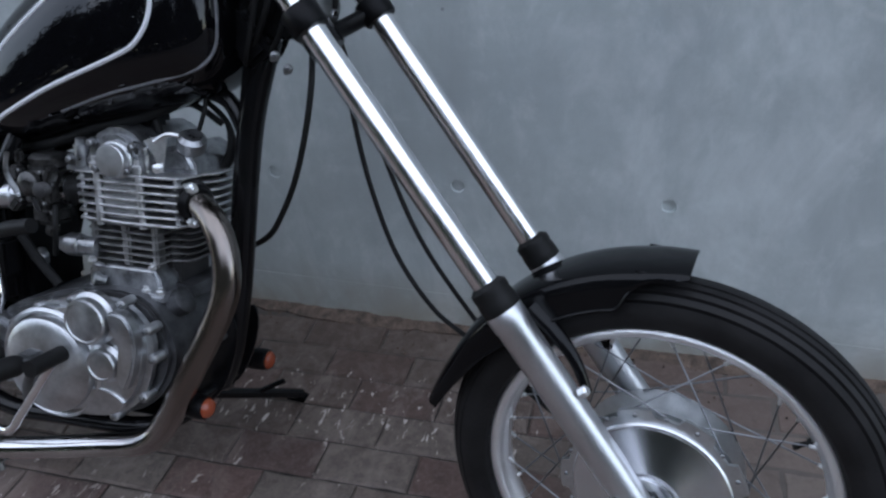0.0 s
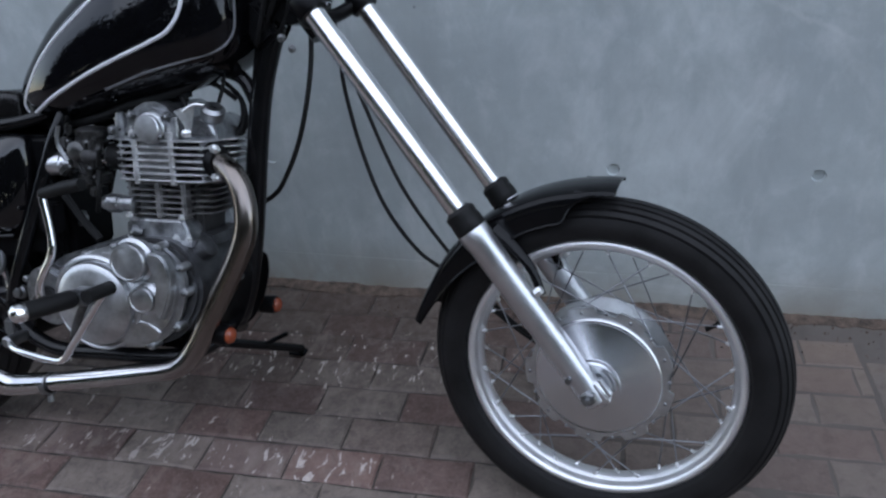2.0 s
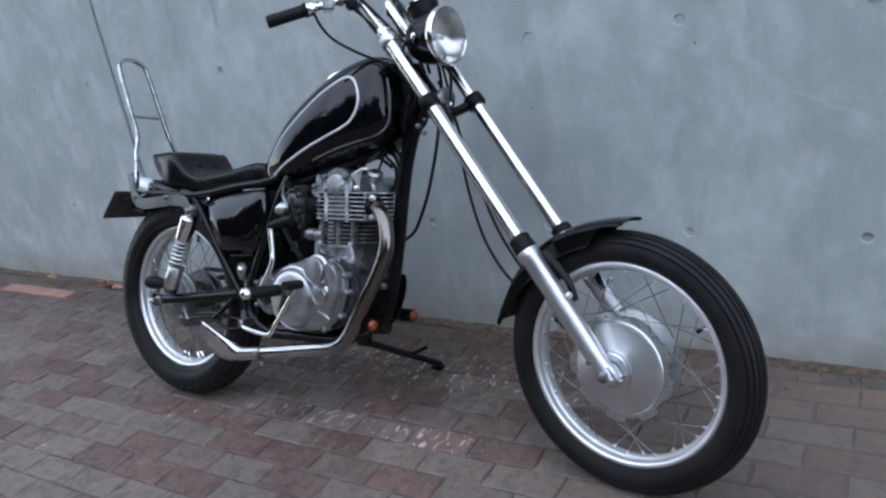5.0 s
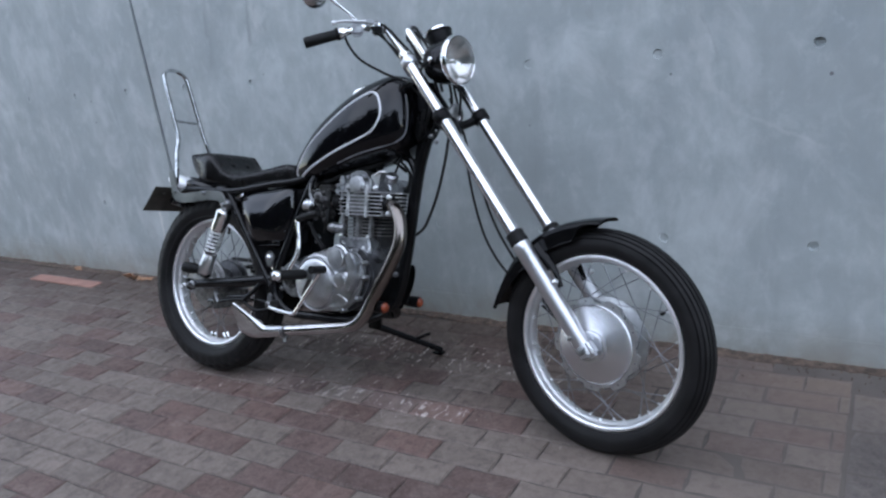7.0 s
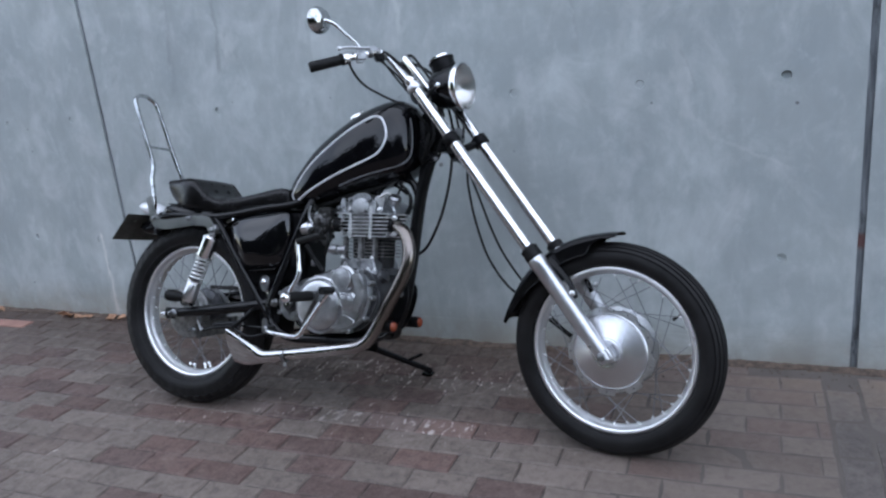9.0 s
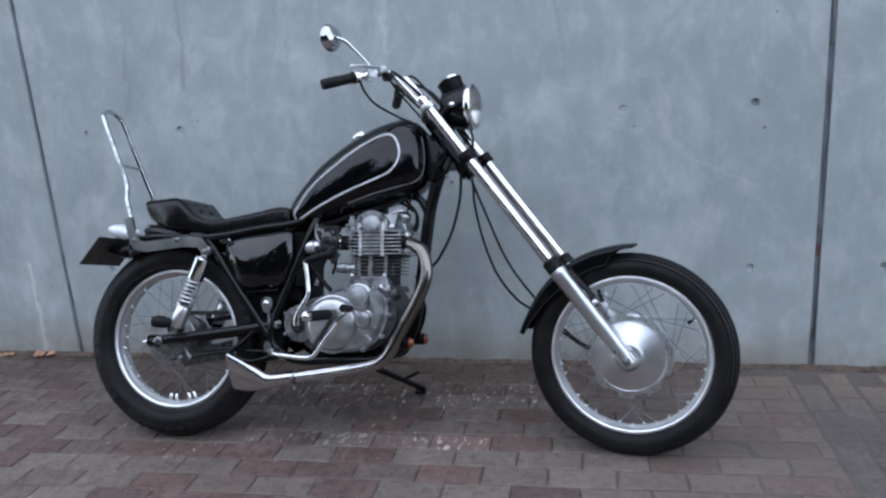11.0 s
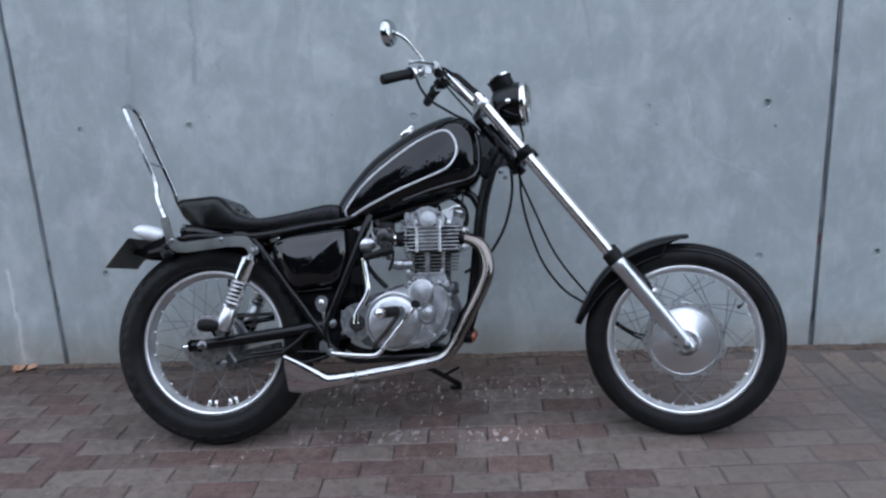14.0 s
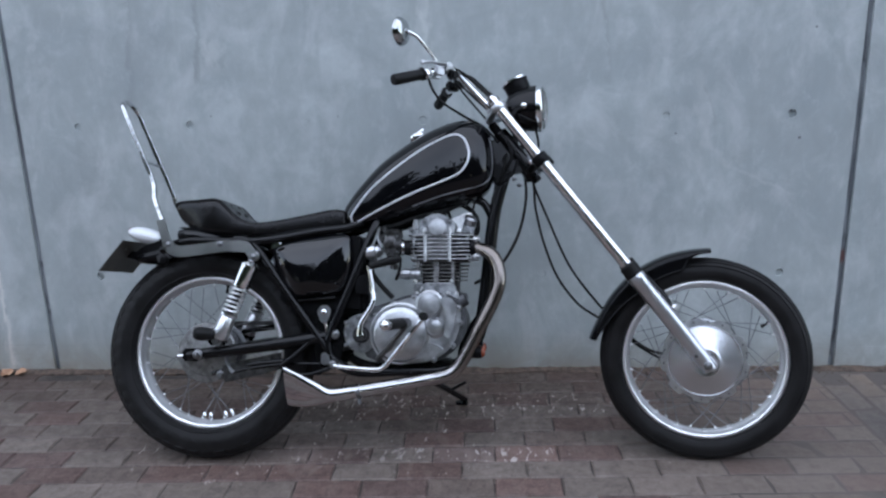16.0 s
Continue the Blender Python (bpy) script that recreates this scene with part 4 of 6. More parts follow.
part("stay", tube([sp, (0.325, 0, 1.115), (0.30, 0, 1.085)], 0.008, 8, 3), M_SATIN, speedo, "", TURNED)
part("horn", lathe([(0.012, -0.016), (0.030, -0.012), (0.036, -0.004), (0.036, 0.004), (0.030, 0.008), (0.010, 0.010)], (0.372, 0.018, 0.945), (0.85, 0, -0.1), 28), M_DULL, bike, "grey horn disc between the fork legs", TURNED)

# cables and hoses
CABLES = (
    ("clutch_cable", [(0.170, 0.060, 1.222), (0.262, 0.060, 1.165), (0.330, 0.055, 1.020), (0.356, 0.010, 0.883), (0.355, -0.005, 0.797), (0.331, 0.000, 0.703), (0.292, 0.020, 0.631), (0.255, 0.040, 0.588), (0.19, 0.06, 0.55)], 0.0048, False),
    ("brake_cable", [(0.340, 0.030, 1.000), (0.375, 0.060, 0.877), (0.382, 0.062, 0.791), (0.408, 0.062, 0.676), (0.452, 0.062, 0.562), (0.516, 0.064, 0.476), (0.580, 0.068, 0.430), (0.690, 0.070, 0.352), (0.770, 0.072, 0.303), (0.83, 0.072, 0.30)], 0.0042, True),
    ("speedometer_cable", [(0.345, 0.020, 1.110), (0.360, 0.045, 0.980), (0.375, 0.058, 0.877), (0.420, 0.062, 0.761), (0.491, 0.066, 0.599), (0.585, 0.070, 0.471), (0.675, 0.072, 0.375), (0.745, 0.070, 0.325), (0.82, 0.066, 0.31)], 0.0040, True),
    ("throttle_cable", [(0.072, -0.150, 1.207), (0.060, -0.148, 1.170), (0.092, -0.120, 1.115), (0.160, -0.085, 1.074), (0.225, -0.045, 1.045), (0.270, -0.02, 1.00)], 0.0040, False),
    ("wiring_loom", [(0.120, -0.072, 1.243), (0.165, -0.066, 1.224), (0.218, -0.062, 1.178), (0.280, -0.048, 1.115), (0.318, -0.03, 1.075), (0.320, 0, 1.02)], 0.0050, True),
    ("brake_light_lead", [(0.130, -0.064, 1.220), (0.160, -0.045, 1.170), (0.205, -0.035, 1.115), (0.250, -0.02, 1.060)], 0.0032, True),
    ("lever_cable", [(0.112, 0.105, 1.240), (0.165, 0.070, 1.236), (0.232, 0.045, 1.175), (0.290, 0.02, 1.110), (0.320, 0.02, 1.02)], 0.0045, True),
    ("headlamp_lead", [(0.390, 0.012, 1.040), (0.398, 0.014, 1.000), (0.392, 0.014, 0.945)], 0.0040, True),
    ("decompressor_cable", [(0.190, -0.01, 0.850), (0.192, -0.02, 0.800), (0.178, -0.03, 0.748)], 0.0036, False),
    ("breather_hose", [(0.100, -0.02, 0.830), (0.105, -0.03, 0.790), (0.118, -0.03, 0.755)], 0.0055, False),
)
for nm, line, r, turned in CABLES:
    part(nm, tube(line, r, 10, 6), M_RUBBER, bike, "", TURNED if turned else None)

# tank: a teardrop loft with its pinstripes
TANK = [(-0.237, 0.750, 0.736, 0.022), (-0.228, 0.785, 0.728, 0.052), (-0.206, 0.822, 0.722, 0.074), (-0.170, 0.868, 0.719, 0.092), (-0.110, 0.933, 0.722, 0.110), (-0.030, 0.993, 0.744, 0.120),
        (0.050, 1.039, 0.768, 0.125), (0.120, 1.066, 0.788, 0.124), (0.170, 1.075, 0.804, 0.118), (0.210, 1.066, 0.820, 0.107), (0.236, 1.044, 0.842, 0.090), (0.251, 1.008, 0.870, 0.066), (0.258, 0.965, 0.905, 0.036)]
TANK_ROWS = stations(TANK, 6)
TANK_POWER = 2.5


def tank_half(x, z):
    """The tank's half width at a place on its side."""
    top, low, half = (float(np.interp(x, [r[0] for r in TANK_ROWS], [r[c] for r in TANK_ROWS])) for c in (1, 2, 3))
    mid = low + 0.42 * (top - low)
    h = (top - mid) if z > mid else (mid - low)
    return half * max(0.0, 1 - min(1, abs((z - mid) / h)) ** TANK_POWER) ** (1 / TANK_POWER)


tank = part("fuel_tank", loft([oval(x, lo + 0.42 * (hi - lo), 0.58 * (hi - lo), 0.42 * (hi - lo), hw, TANK_POWER, 56) for x, hi, lo, hw in TANK_ROWS]), M_PAINT, bike, "gloss black teardrop fuel tank", sharp=70)
STRIPE = [(-0.192, 0.752), (-0.183, 0.776), (-0.116, 0.853), (-0.003, 0.940), (0.071, 0.985), (0.128, 1.009), (0.160, 1.000), (0.178, 0.963), (0.176, 0.927), (0.155, 0.893), (0.117, 0.871), (-0.004, 0.823), (-0.097, 0.780), (-0.174, 0.743)]
SEAM = [(0.240, 1.005), (0.247, 0.975), (0.250, 0.930), (0.245, 0.886), (0.222, 0.858), (0.160, 0.838), (0.087, 0.818), (0.003, 0.789)]
for s in (-1, 1):
    flat = rounded(STRIPE, 6)
    part("pinstripe", tube([(x, s * (tank_half(x, z) - 0.0024), z) for x, z in flat + flat[:1]], 0.0042, 10, 1), M_STRIPE, tank, "silver pinstripe loop")
    part("lower_pinstripe", tube([(x, s * (tank_half(x, z) - 0.0010), z) for x, z in SEAM], 0.0026, 8, 5), M_SEAM, tank, "thin grey pinstripe")
cap = part("filler_cap", lathe([(0.024, -0.012), (0.030, 0.000), (0.031, 0.006), (0.029, 0.012), (0.018, 0.016), (0.004, 0.017)], (0.010, 0, 1.022), (-0.5, 0, 0.86), 28), M_CHROME, tank, "chrome filler cap")
part("cap_latch", block((0.018, 0, 1.046), (0.022, 0.012, 0.006), 0.002, Matrix.Rotation(radians(-30), 4, "Y")), M_CHROME, cap)

# seat with a raised rear
SEAT_PLAN = [(-0.778, 0.800, 0.748, 0.104), (-0.772, 0.812, 0.730, 0.116), (-0.750, 0.819, 0.718, 0.123), (-0.690, 0.821, 0.714, 0.126), (-0.640, 0.824, 0.712, 0.127), (-0.614, 0.818, 0.711, 0.126), (-0.590, 0.794, 0.710, 0.123), (-0.562, 0.766, 0.710, 0.119),
        (-0.530, 0.750, 0.710, 0.115), (-0.490, 0.744, 0.711, 0.111), (-0.420, 0.752, 0.714, 0.107), (-0.330, 0.770, 0.721, 0.102), (-0.262, 0.784, 0.727, 0.098), (-0.228, 0.783, 0.730, 0.096), (-0.216, 0.778, 0.732, 0.092), (-0.211, 0.765, 0.736, 0.080)]
SEAT = [(x, hi, lo - 0.011 * min(1, max(0, (x + 0.765) / 0.08)), hw * (0.92 - 0.25 * min(1, max(0, (-0.63 - x) / 0.14)) ** 1.5 if x < -0.5 else 0.95)) for x, hi, lo, hw in SEAT_PLAN]
rows = stations(SEAT, 4)


def slanted(ring, x, hi):
    """The rear of the seat slants forwards towards its base."""
    k = 0.55 * min(1, max(0, (-0.66 - x) / 0.11))
    return [Vector((p.x + k * (hi - p.z), p.y, p.z)) for p in ring]


seat = part("seat", loft([slanted(oval(x, 0.5 * (hi + lo), 0.5 * (hi - lo), 0.5 * (hi - lo), hw, 5.5, 60), x, hi) for x, hi, lo, hw in rows]), M_SEAT, bike, "stepped black vinyl seat", Matrix.Translation((0, 0.012, 0)), sharp=70)
for s in (-1, 1):
    part("piping", tube([(x, s * hw * 0.90 + 0.012, hi - 0.03 * (hi - lo) - 0.0015) for x, hi, lo, hw in rows[3:-2:2]], 0.0030, 8, 2), M_SEAT, seat)
for x, z in ((-0.603, 0.8055), (-0.577, 0.7810)):
    for y in (-0.034, 0.034):
        part("tuft_button", lathe([(0.0075, -0.004), (0.0075, 0.001), (0.0050, 0.0030), (0.001, 0.0038)], (x, y + 0.012, z), (0.68, 0, 0.73), 14), M_SATIN, seat)
part("seat_base", slab(rounded([(-0.730, 0.722), (-0.70, 0.706), (-0.56, 0.702), (-0.40, 0.706), (-0.225, 0.722), (-0.225, 0.734), (-0.45, 0.718), (-0.73, 0.73)], 4), -0.088, 0.088, 0.004), M_SATIN, seat)

# rear mudguard
bm = bmesh.new()
ra = Vector((-0.655, 0, 0.335))
grid = []
for i in range(33):
    a = radians(62 + 58 * i / 32)
    ring = []
    for t in np.linspace(-1, 1, 13):
        r = 0.370 - 0.012 * t * t - 0.035 * max(0, abs(t) - 0.6) / 0.4
        ring.append(bm.verts.new(ra + Vector((r * math.cos(a), 0.078 * math.sin(t * math.pi / 2), r * math.sin(a)))))
    grid.append(ring)
for p, q in zip(grid, grid[1:]):
    for j in range(12):
        bm.faces.new((p[j], p[j + 1], q[j + 1], q[j]))
bmesh.ops.recalc_face_normals(bm, faces=bm.faces)
bmesh.ops.solidify(bm, geom=bm.faces[:], thickness=0.003)
part("rear_mudguard", bm, M_GUARD, bike, "black rear mudguard", sharp=60)

# side covers, air box and battery box
COVER = [(-0.440, 0.655), (-0.400, 0.683), (-0.300, 0.697), (-0.205, 0.702), (-0.186, 0.672), (-0.188, 0.590), (-0.214, 0.520), (-0.290, 0.502), (-0.368, 0.502), (-0.412, 0.560)]
for s in (-1, 1):
    bm = bmesh.new()
    out = rounded(COVER, 4)
    cx, cz = -0.315, 0.572
    rings = []
    for f, y in [(1.0, 0.080)] + [(f, 0.094 + 0.056 * max(0, 1 - f ** 2.1) ** 0.62) for f in (1.0, 0.992, 0.975, 0.95, 0.91, 0.85, 0.77, 0.67, 0.55, 0.42, 0.28, 0.14, 0.05)]:
        rings.append([bm.verts.new((cx + (x - cx) * f, s * y, cz + (z - cz) * f)) for x, z in out])
    bridge(bm, rings)
    part("side_cover", bm, M_SIDE, bike, "gloss black domed side cover", sharp=60)
part("battery_box", block((-0.228, 0.002, 0.580), (0.146, 0.170, 0.240), 0.010, segs=3), M_SATIN, bike, "black battery box between the side covers")
part("cover_clip", block((-0.418, -0.128, 0.668), (0.034, 0.012, 0.012), 0.003, Matrix.Rotation(radians(-22), 4, "Y")), M_CHROME, bike, "small chrome clip")
part("cover_rail", tube([(-0.360, -0.100, 0.496), (-0.300, -0.106, 0.500), (-0.236, -0.104, 0.506)], 0.0045, 8, 3), M_FRAME, bike)
part("battery_box", block((-0.31, 0, 0.585), (0.22, 0.16, 0.19), 0.008), M_SATIN, bike)
part("tool_tray", block((-0.30, 0, 0.475), (0.17, 0.17, 0.05), 0.008), M_SATIN, bike)
part("air_box", block((-0.195, 0, 0.545), (0.11, 0.13, 0.20), 0.012), M_SATIN, bike)

# frame tubes
TUBES = [
    ([(0.270, 0, 0.935), (0.10, 0, 0.880), (-0.10, 0, 0.800), (-0.21, 0, 0.735)], 0.024),
    ([(0.292, 0, 0.905), (0.262, 0, 0.800), (0.246, 0, 0.700), (0.226, 0, 0.520), (0.205, 0, 0.400), (0.178, 0, 0.335)], 0.0205),
    ([(0.248, 0, 0.760), (0.225, 0, 0.805), (0.190, 0, 0.822), (0.140, 0, 0.835)], 0.013),
]
for s in (-1, 1):
    TUBES += [
        ([(0.178, 0, 0.335), (0.150, s * 0.06, 0.300), (0.090, s * 0.095, 0.284), (-0.05, s * 0.105, 0.280), (-0.17, s * 0.105, 0.278), (-0.245, s * 0.105, 0.318), (-0.262, s * 0.105, 0.372)], 0.0150),
        ([(-0.113, s * 0.075, 0.742), (-0.140, s * 0.092, 0.670), (-0.226, s * 0.108, 0.455), (-0.258, s * 0.108, 0.372)], 0.0135),
        ([(-0.560, s * 0.105, 0.690), (-0.497, s * 0.110, 0.672), (-0.400, s * 0.112, 0.540), (-0.298, s * 0.110, 0.399), (-0.262, s * 0.108, 0.350)], 0.0120),
        ([(-0.800, s * 0.098, 0.655), (-0.711, s * 0.108, 0.684), (-0.488, s * 0.110, 0.682), (-0.300, s * 0.095, 0.712), (-0.195, s * 0.080, 0.728), (-0.10, s * 0.04, 0.770)], 0.0125),
        ([(-0.298, s * 0.112, 0.385), (-0.350, s * 0.116, 0.335), (-0.402, s * 0.118, 0.296)], 0.0085),
        ([(-0.402, s * 0.118, 0.296), (-0.330, s * 0.116, 0.268), (-0.230, s * 0.112, 0.296)], 0.0060),
    ]
for line, r in TUBES:
    part("frame_tube", tube(line, r, 14, 6), M_FRAME, bike, "black enamelled frame tube")
# added black slab that closes the dark gap between tank and fork
part("neck_filler", slab(rounded([(0.232, 0.998), (0.288, 1.004), (0.352, 0.924), (0.334, 0.902), (0.290, 0.908), (0.238, 0.922)], 3), -0.020, 0.020, 0.004), M_FRAME, bike, "black filler added in the dark gap behind the steering head")
part("head_tube", tube([STEM - AXIS * 0.150, STEM + AXIS * 0.035], 0.027, 22, 1), M_FRAME, bike, "black steering head")
for s in (-1, 1):
    part("neck_gusset", slab([(0.298, 0.915), (0.302, 0.880), (0.284, 0.842), (0.262, 0.785), (0.248, 0.800), (0.258, 0.870)], s * 0.013, s * 0.018, 0.001), M_FRAME, bike)
    part("engine_plate", slab(rounded([(0.228, 0.470), (0.236, 0.430), (0.215, 0.360), (0.180, 0.315), (0.140, 0.318), (0.150, 0.370), (0.190, 0.440)], 3), s * 0.030, s * 0.036, 0.001), M_FRAME, bike)
    part("mount_bolt", lathe([(0.009, 0), (0.009, 0.008), (0.006, 0.010), (0.005, 0.016)], (0.212, s * 0.036, 0.440), (0, s, 0), 6), M_DULL, bike)
    part("pivot_plate", slab(rounded([(-0.300, 0.420), (-0.235, 0.470), (-0.205, 0.420), (-0.215, 0.330), (-0.250, 0.285), (-0.295, 0.310)], 3), s * 0.098, s * 0.104, 0.001), M_FRAME, bike)
    part("pivot_bolt", lathe([(0.015, 0), (0.015, 0.006), (0.011, 0.008), (0.010, 0.015), (0.004, 0.017)], (-0.238, s * 0.104, 0.392), (0, s, 0), 20), M_DULL, bike)

# swing arm, shock absorbers, pillion pegs
for s in (-1, 1):
    arm = part("swing_arm", tube([(-0.245, s * 0.095, 0.388), (-0.40, s * 0.108, 0.364), (-0.60, s * 0.112, 0.338), (-0.700, s * 0.112, 0.325)], [0.022, 0.020, 0.018, 0.016], 14, 5), M_FRAME, bike, "black swing arm")
    part("chain_adjuster", block((-0.690, s * 0.114, 0.328), (0.055, 0.016, 0.040), 0.006), M_FRAME, arm)
    part("adjuster_bolt", tube([(-0.715, s * 0.114, 0.326), (-0.732, s * 0.114, 0.323)], 0.0050, 8, 1), M_CHROME, arm)
    part("axle_end", lathe([(0.016, 0), (0.016, 0.010), (0.012, 0.013), (0.008, 0.014), (0.0075, 0.030), (0.002, 0.032)], (-0.663, s * 0.122, 0.330), (0, s, 0), 6), M_DULL, arm, "dull axle nut")
    top, low = Vector((-0.490, s * 0.126, 0.636)), Vector((-0.598, s * 0.132, 0.374))
    ax = (top - low).normalized()
    n = (top - low).length
    shock = part("shock_absorber", lathe([(0.010, 0.006), (0.0245, 0.007), (0.0262, 0.012), (0.0255, 0.030), (0.0245, 0.078), (0.0225, 0.081), (0.0270, 0.083), (0.0275, 0.090), (0.0120, 0.092)], low, ax, 28), M_SPRING, bike, "plated rear shock absorber")
    part("upper_shroud", lathe([(0.010, n - 0.106), (0.0262, n - 0.105), (0.0270, n - 0.101), (0.0270, n - 0.036), (0.0285, n - 0.035), (0.0285, n - 0.031), (0.0180, n - 0.020), (0.009, n - 0.018), (0.009, n - 0.010)], low, ax, 32), M_CHROME, shock, "bright spring shroud")
    part("damper_rod", lathe([(0.0115, 0.088), (0.0115, n - 0.100)], low, ax, 16), M_SATIN, shock)
    u = ax.orthogonal().normalized()
    v = ax.cross(u)
    coil = [low + ax * (0.091 + (n - 0.199) * k / 90) + 0.0232 * (math.cos(k * 2 * math.pi / 15) * u + math.sin(k * 2 * math.pi / 15) * v) for k in range(91)]
    part("spring", tube(coil, 0.0040, 8, 1), M_BRIGHT, shock, "plated coil spring")
    for p in (top, low):
        part("shock_eye", hoop([(0.0165, -0.011), (0.0165, 0.011), (0.0155, 0.012), (0.0110, 0.012), (0.0110, -0.012), (0.0155, -0.012)], p, (0, s, 0), 24), M_DULL if p is low else M_ALU, shock, "", sharp=25)
        part("eye_bush", lathe([(0.0112, -0.010), (0.0112, 0.010), (0.0085, 0.010), (0.0085, 0.018), (0.0070, 0.020), (0.002, 0.020)], p, (0, s, 0), 6), M_DULL, shock, "dark bolt through the eye", sharp=25)
    peg = part("pillion_peg", lathe([(0.008, -0.030), (0.010, 0.0), (0.0145, 0.008), (0.0200, 0.026), (0.0215, 0.044), (0.0190, 0.060), (0.0130, 0.068), (0.003, 0.071)], (-0.600, s * 0.142, 0.392), (-0.80, s * 0.58, 0.10), 18), M_RUBBER, bike, "folded black rubber pillion peg")
    part("peg_bracket", block((-0.600, s * 0.128, 0.372), (0.060, 0.020, 0.026), 0.006), M_FRAME, peg)
part("brake_rod", tube([(-0.560, -0.090, 0.272), (-0.516, -0.092, 0.284), (-0.400, -0.098, 0.300), (-0.272, -0.105, 0.302)], 0.0042, 8, 4), M_FRAME, bike, "thin black brake rod")
part("brake_arm", tube([(-0.600, -0.075, 0.345), (-0.585, -0.084, 0.305), (-0.562, -0.090, 0.272)], [0.010, 0.008, 0.009], 8, 3, flat=0.5), M_DULL, bike)
part("torque_rod", tube([(-0.640, -0.070, 0.265), (-0.520, -0.085, 0.295), (-0.400, -0.100, 0.310)], 0.006, 8, 3), M_FRAME, bike)
part("chain_guard", slab([(-0.70, 0.385), (-0.30, 0.440), (-0.28, 0.425), (-0.69, 0.370)], 0.070, 0.090, 0.002), M_FRAME, bike)
sprocket = part("sprocket", lathe([(0.086, 0.058), (0.090, 0.060), (0.090, 0.066), (0.086, 0.068)], R_AXLE, Y, 40), M_DULL, bike)
for z0, z1 in ((0.418, 0.425), (0.242, 0.352)):
    part("chain_run", slab([(-0.663, z0 - 0.007), (-0.16, z1 - 0.007), (-0.16, z1 + 0.007), (-0.663, z0 + 0.007)], 0.056, 0.070, 0.001), M_SOOT_SHADE, bike)
part("torque_plate", slab([(-0.600, 0.292), (-0.520, 0.312), (-0.412, 0.334), (-0.412, 0.282), (-0.470, 0.266), (-0.592, 0.240)], -0.090, -0.078, 0.004), M_CARB, bike, "oily dark torque plate under the swing arm")
part("brake_cam", lathe([(0.015, 0), (0.015, 0.018), (0.009, 0.020), (0.008, 0.030)], (-0.606, -0.062, 0.262), (0, -1, 0), 14), M_DULL, bike)
part("mud_flap", slab(rounded([(-0.330, 0.500), (-0.280, 0.480), (-0.275, 0.300), (-0.300, 0.262), (-0.325, 0.300), (-0.335, 0.400)], 3), -0.070, 0.070, 0.002), M_SATIN, bike)
# leads bundled behind the steering head
loom_box = part("terminal_box", block((0.262, 0.0, 0.905), (0.050, 0.060, 0.090), 0.008, Matrix.Rotation(radians(-38), 4, "Y")), M_SATIN, bike)
for k, (x0, y0) in enumerate(((0.300, -0.030), (0.322, -0.018), (0.310, 0.022), (0.285, -0.036))):
    part("lead", tube([(x0, y0, 1.00 - 0.02 * k), (x0 + 0.012, y0 * 1.2, 0.955), (x0 - 0.01, y0, 0.905 - 0.01 * k), (0.268, y0 * 0.6, 0.87)], 0.0045, 8, 5), M_RUBBER, loom_box)
for x0, y0, z0 in ((0.318, -0.030, 0.880), (0.334, -0.022, 0.862)):
    part("stop_bolt", lathe([(0.007, 0), (0.007, 0.008), (0.004, 0.010), (0.004, 0.022)], (x0, y0, z0), (0.3, -0.9, -0.2), 8), M_DULL, loom_box)

# sissy bar with its side brackets
SISSY = [(-0.776, 0.124, 0.700), (-0.783, 0.118, 0.732), (-0.812, 0.096, 0.780), (-0.836, 0.080, 0.826), (-0.842, 0.070, 0.858), (-0.856, 0.062, 0.896), (-0.888, 0.060, 0.966), (-0.950, 0.056, 1.104), (-0.966, 0.048, 1.140), (-0.972, 0.024, 1.156)]
loop = curve([(x, -y, z) for x, y, z in SISSY] + [(-0.973, 0.0, 1.159)] + SISSY[::-1], 6)
bm = bmesh.new()
rings = []
for i, p in enumerate(loop):
    way = (loop[min(i + 1, len(loop) - 1)] - loop[max(i - 1, 0)]).normalized()
    out = Vector((-0.93, 0, -0.37))
    out = (out - way * out.dot(way)).normalized()
    across = way.cross(out)
    rings.append([bm.verts.new(p + out * a * 0.0062 + across * b * 0.0062) for a, b in ((-0.8, -1), (0.8, -1), (1, -0.8), (1, 0.8), (0.8, 1), (-0.8, 1), (-1, 0.8), (-1, -0.8))])
bridge(bm, rings)
part("sissy_bar", bm, M_DIMCHROME, bike, "tall looped chrome sissy bar")
part("sissy_crossbar", tube([(-0.880, -0.058, 0.950), (-0.880, 0.058, 0.950)], 0.0050, 10, 1), M_DIMCHROME, bike)
